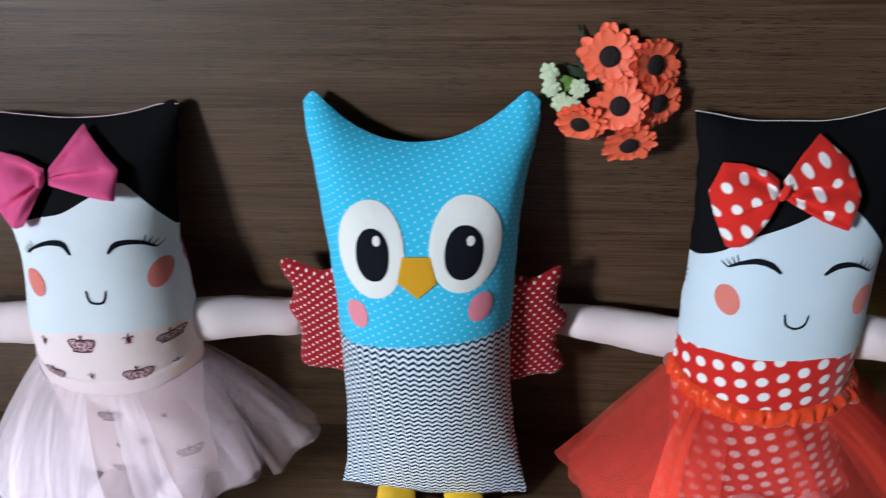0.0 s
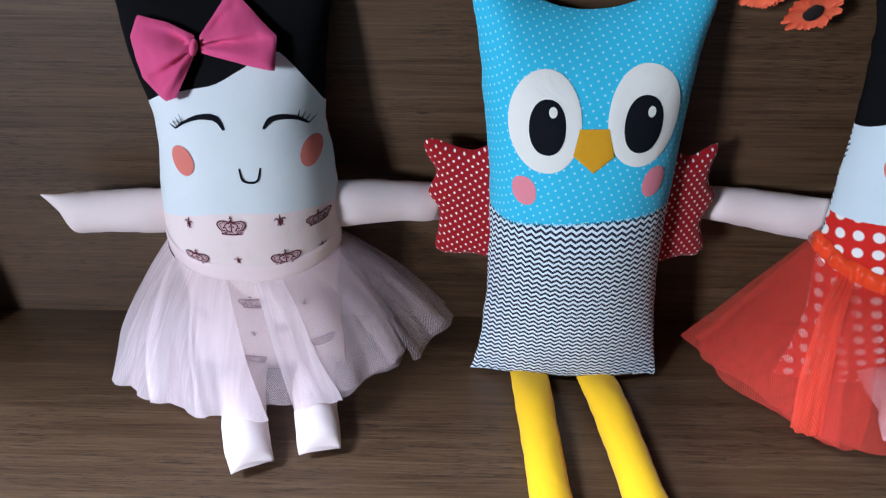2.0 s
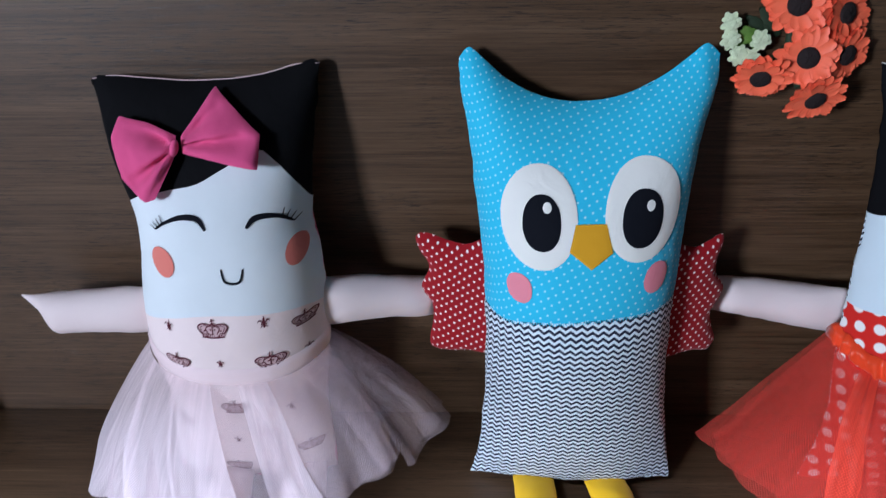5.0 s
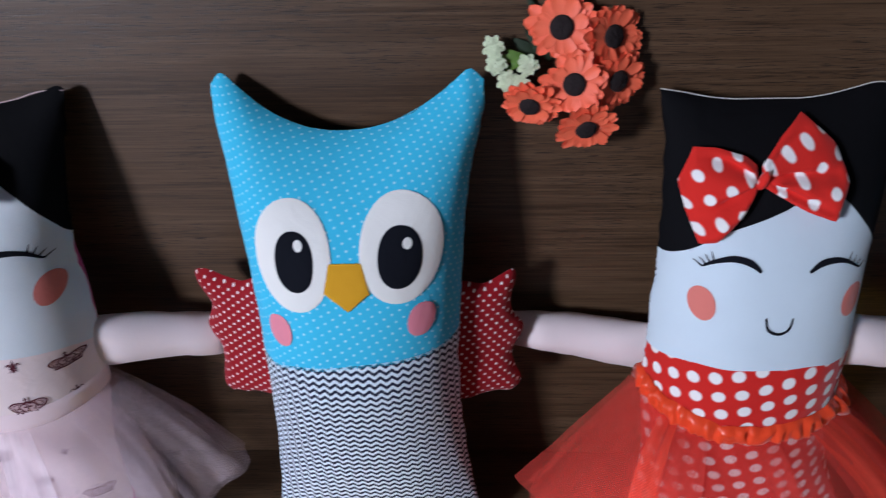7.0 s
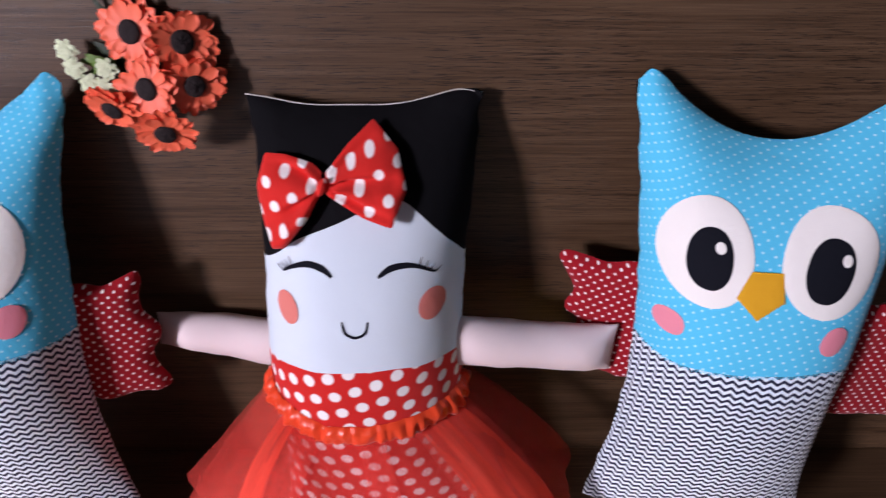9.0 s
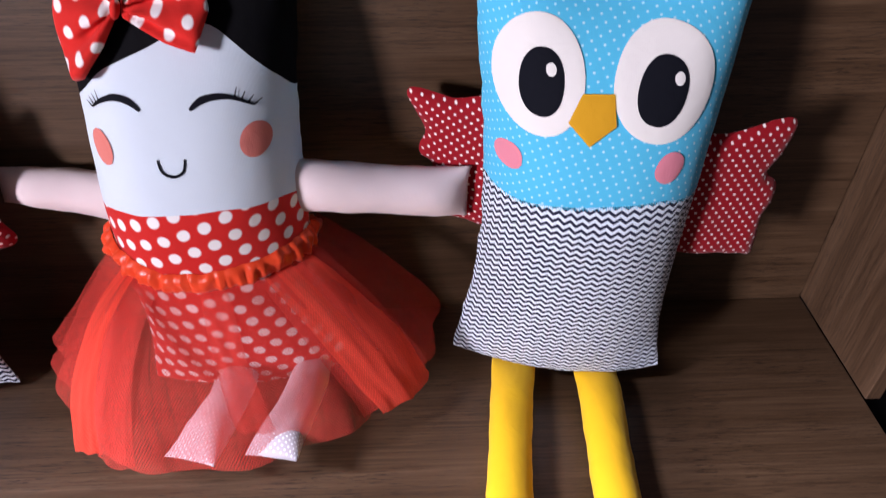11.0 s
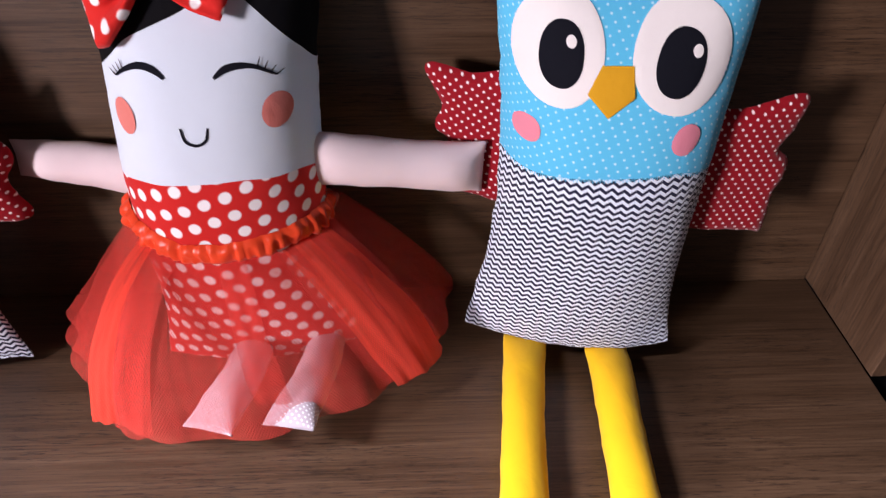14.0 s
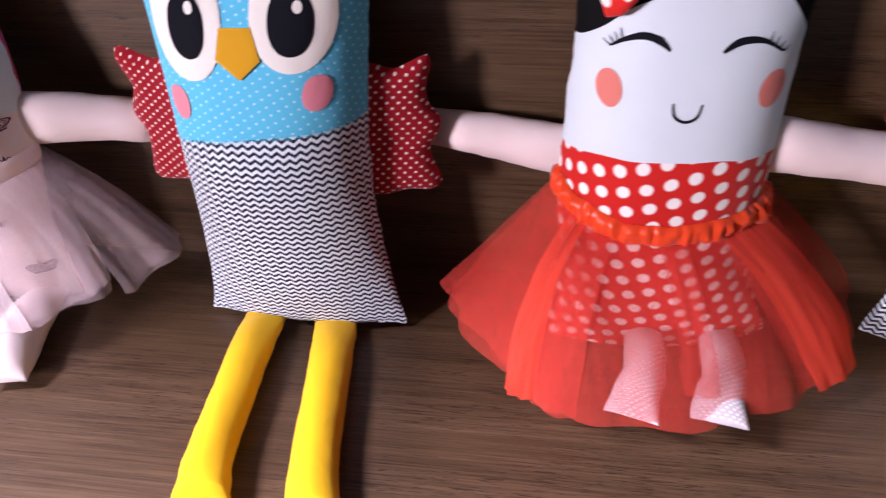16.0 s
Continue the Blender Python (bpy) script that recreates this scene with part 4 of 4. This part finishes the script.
CA, WA = (-0.3510, 0.5250), (0.0920, 0.0600, 0.1815)
tutu(GIRL_A, Curve((-1, 0.186), (-0.6, 0.1790), (0, 0.1760), (0.6, 0.1780), (1, 0.184)), SATIN_PINK, 0.0,
     [(CA, WA, (0.190, 0.130, 0.128, 0.040, 0.062), (188, 352), (214, 330), 6, 0.15, 0.022, 9.7, 0),
      (CA, WA, (0.198, 0.134, 0.130, 0.036, 0.040), (184, 214), (216, 240), 1.5, 0.15, 0.03, 1.0, 1),
      (CA, WA, (0.194, 0.134, 0.134, 0.040, 0.040), (208, 236), (237, 258), 1, 0.15, 0.03, 2.2, 1),
      (CA, WA, (0.190, 0.138, 0.138, 0.042, 0.044), (236, 260), (255, 278), 1, 0.15, 0.03, 2.9, 1),
      (CA, WA, (0.188, 0.136, 0.134, 0.046, 0.050), (277, 295), (287, 301), 0.5, 0.15, 0.03, 3.6, 1),
      (CA, WA, (0.192, 0.128, 0.124, 0.052, 0.076), (294, 344), (300, 327), 1.5, 0.15, 0.025, 6.6, 0),
      (CA, WA, (0.200, 0.122, 0.122, 0.070, 0.078), (318, 346), (318, 328), 0.5, 0.20, 0.02, 7.3, 0),
      (CA, WA, (0.214, 0.098, 0.092, 0.056, 0.080), (332, 372), (322, 366), 1.5, 0.25, 0.025, 8.1, 0),
      (CA, WA, (0.205, 0.098, 0.094, 0.060, 0.074), (340, 368), (330, 352), 1, 0.25, 0.02, 8.6, 0)],
     (TULLE_PINK, TULLE_PINK_FOLD), "pale pink tulle tutu skirt round a doll's waist", "sheer pale pink tulle", 0.0102)
CB, WB = (0.3450, 0.5280), (0.0900, 0.0640, 0.1830)
tutu(GIRL_B, Curve((-1, 0.190), (-0.8, 0.182), (-0.4, 0.1735), (0, 0.1740), (0.5, 0.1800), (1, 0.184)), SATIN_RED, 0.0034,
     [(CB, WB, (0.200, 0.176, 0.160, 0.046, 0.044), (216, 345), (233, 334), 4, 0.30, 0.02, 2.6, 0),
      (CB, WB, (0.198, 0.168, 0.104, 0.036, 0.042), (232, 172), (246, 180), 2, 0.0, 0.03, 1.3, 0),
      (CB, WB, (0.194, 0.150, 0.100, 0.040, 0.046), (222, 178), (234, 184), 1.5, 0.0, 0.03, 1.9, 0),
      (CB, WB, (0.201, 0.178, 0.176, 0.044, 0.044), (218, 244), (234, 251), 1, 0.50, 0.02, 3.7, 0),
      (CB, WB, (0.203, 0.176, 0.176, 0.046, 0.046), (214, 226), (232, 240), 0.5, 0.50, 0.02, 7.1, 1),
      (CB, WB, (0.188, 0.152, 0.150, 0.066, 0.060), (266, 280), (278, 287), 0.5, 0.46, 0.02, 4.1, 0),
      (CB, WB, (0.204, 0.160, 0.196, 0.046, 0.050), (296, 340), (311, 343), 1, 0.34, 0.02, 4.9, 0),
      (CB, WB, (0.208, 0.164, 0.192, 0.046, 0.048), (300, 334), (315, 339), 0.5, 0.34, 0.02, 6.1, 1),
      (CB, WB, (0.205, 0.140, 0.090, 0.048, 0.066), (328, 374), (330, 370), 1.5, 0.22, 0.025, 5.5, 0)],
     (TULLE_RED, TULLE_RED_FOLD), "red tulle tutu skirt round a doll's waist", "sheer bright red tulle", 0.0105)


# ---- bunch of flowers on the back panel ----
def flower(thing, at, facing, radius, seed):
    rnd = random.Random(seed)
    n = Vector(facing).normalized()
    q = n.to_track_quat("Z", "Y").to_matrix()
    at = Vector(at)
    g = Geo()
    rows, cols, verts, faces = 6, 22, [], []
    R = radius * 0.34
    for i in range(rows + 1):
        for j in range(cols):
            a, s = 2 * math.pi * j / cols, i / rows
            r = R * math.cos(s * math.pi / 2 * 0.96)
            p = Vector((r * math.cos(a), r * math.sin(a), 0.0042 + R * 0.35 * math.sin(s * math.pi / 2) + rnd.uniform(-1, 1) * 0.0006))
            verts.append(at + q @ p)
    for i in range(rows):
        for j in range(cols):
            a, b = i * cols + j, i * cols + (j + 1) % cols
            faces.append((a, b, b + cols, a + cols))
    faces.append(tuple(range(rows * cols, (rows + 1) * cols)))
    g.add(verts, faces)
    eye = geo_part("flower", g, [FLOWER_EYE], thing, "orange daisy with a dark brown eye")
    for layer, (count, reach, rise) in enumerate(((17, 1.0, 0.04), (15, 0.82, 0.16))):
        for i in range(count):
            a = 2 * math.pi * (i + 0.5 * layer) / count + rnd.uniform(-0.11, 0.11)
            length, width = radius * reach * rnd.uniform(0.84, 1.08), radius * 0.190 * rnd.uniform(0.85, 1.2)
            curl, lift = rise + rnd.uniform(-0.12, 0.16), 0.0008 * layer
            g, verts, faces = Geo(), [], []
            nl, nw = 7, 4
            for r in range(nl + 1):
                s = r / nl
                w = width * (0.35 + 0.65 * math.sin(min(s * 1.35, 1) * math.pi / 2)) * math.sqrt(max(1 - max(0, (s - 0.62) / 0.40) ** 2, 0.02))
                d = radius * 0.22 + (length - radius * 0.22) * s
                for c in range(nw + 1):
                    k = (c / nw - 0.5) * 2
                    z = lift + 0.0015 + curl * d * (0.35 + 0.65 * s) - 0.0014 * (1 - k * k) * s - 0.25 * curl * d * s * s
                    verts.append(at + q @ Vector((d * math.cos(a) - k * w * math.sin(a), d * math.sin(a) + k * w * math.cos(a), z)))
            for r in range(nl):
                for c in range(nw):
                    p = r * (nw + 1) + c
                    faces.append((p, p + 1, p + nw + 2, p + nw + 1))
            g.add(verts, faces)
            geo_part("petal", g, [PETAL], eye)
    return eye


bouquet = tagged(empty("flower_bunch", (0.165, BACK - 0.003, 0.460)), "bunch of orange artificial daisies and pale sprigs on the panel", "flowers")
for at, facing, radius, seed in (((0.1660, 0.586, 0.4940), (-0.15, -1, 0.20), 0.0285, 1), ((0.2050, 0.583, 0.4870), (0.50, -1, 0.20), 0.0275, 2), ((0.1768, 0.568, 0.4535), (-0.20, -1, 0.15), 0.0270, 3),
                                 ((0.2112, 0.576, 0.4540), (0.45, -1, 0.00), 0.0262, 4), ((0.1870, 0.559, 0.4210), (0.10, -1, -0.45), 0.0265, 5), ((0.1425, 0.573, 0.4360), (-0.25, -1, -0.50), 0.0258, 6)):
    flower(bouquet, at, facing, radius, seed)
for k, (x, z) in enumerate(((0.1115, 0.4800), (0.1140, 0.4660), (0.1235, 0.4520), (0.1345, 0.4490), (0.1400, 0.4650))):
    g = Geo()
    rnd = random.Random(40 + k)
    for i in range(16):
        a, r = 2.4 * i, 0.0072 * math.sqrt((i + 0.5) / 16)
        cx, cz = x + r * math.cos(a), z + r * math.sin(a)
        padded(g, oval(cx, cz, 0.0036, 0.0027, a, 8), lambda p, s: 0.5865 - 0.006 * math.cos(r / 0.0072) + rnd.uniform(-0.001, 0.001), 0.0018, 0.002, 0, 0.004)
    geo_part("blossom", g, [BLOSSOM], bouquet, "pale greenish white blossom cluster")
for x0, z0, x1, z1, w in ((0.146, 0.462, 0.118, 0.470, 0.013), (0.140, 0.456, 0.124, 0.476, 0.011), (0.146, 0.470, 0.122, 0.458, 0.009)):
    g = Geo()
    padded(g, stroke([(x0, z0), ((x0 + x1) / 2, (z0 + z1) / 2 + 0.002), (x1, z1)], [w * 0.4, w, w * 0.15], 5), lambda x, z: 0.5890 - 0.10 * abs(z - z0) - 0.02 * (x0 - x), 0.0012, 0.004, 0, 0.003)
    geo_part("leaf", g, [SPRIG], bouquet, "fresh green leaf")
for k, (x0, z0, x1, z1, w) in enumerate(((0.150, 0.462, 0.128, 0.483, 0.012), (0.160, 0.470, 0.134, 0.470, 0.012), (0.150, 0.455, 0.118, 0.456, 0.010), (0.155, 0.480, 0.136, 0.521, 0.007), (0.160, 0.465, 0.138, 0.490, 0.013))):
    g = Geo()
    padded(g, stroke([(x0, z0), ((x0 + x1) / 2, (z0 + z1) / 2 + 0.002), (x1, z1)], [w * 0.4, w, w * 0.15], 5), lambda x, z: 0.5965 - 0.06 * abs(z - z0), 0.0012, 0.004, 0, 0.004)
    geo_part("leaf", g, [LEAF], bouquet, "dark green leaf")
g = Geo()
tube(g, [(0.150, 0.585, 0.440), (0.168, 0.592, 0.455), (0.185, 0.592, 0.470), (0.196, 0.592, 0.482)], [(0.004, 0.004)] * 4, 0, 8, (0, 1, 0), 0.0)
tube(g, [(0.180, 0.575, 0.425), (0.172, 0.592, 0.450), (0.168, 0.592, 0.475), (0.166, 0.592, 0.486)], [(0.004, 0.004)] * 4, 0, 8, (0, 1, 0), 0.0)
geo_part("stem", g, [LEAF], bouquet, "dark green stems against the panel")
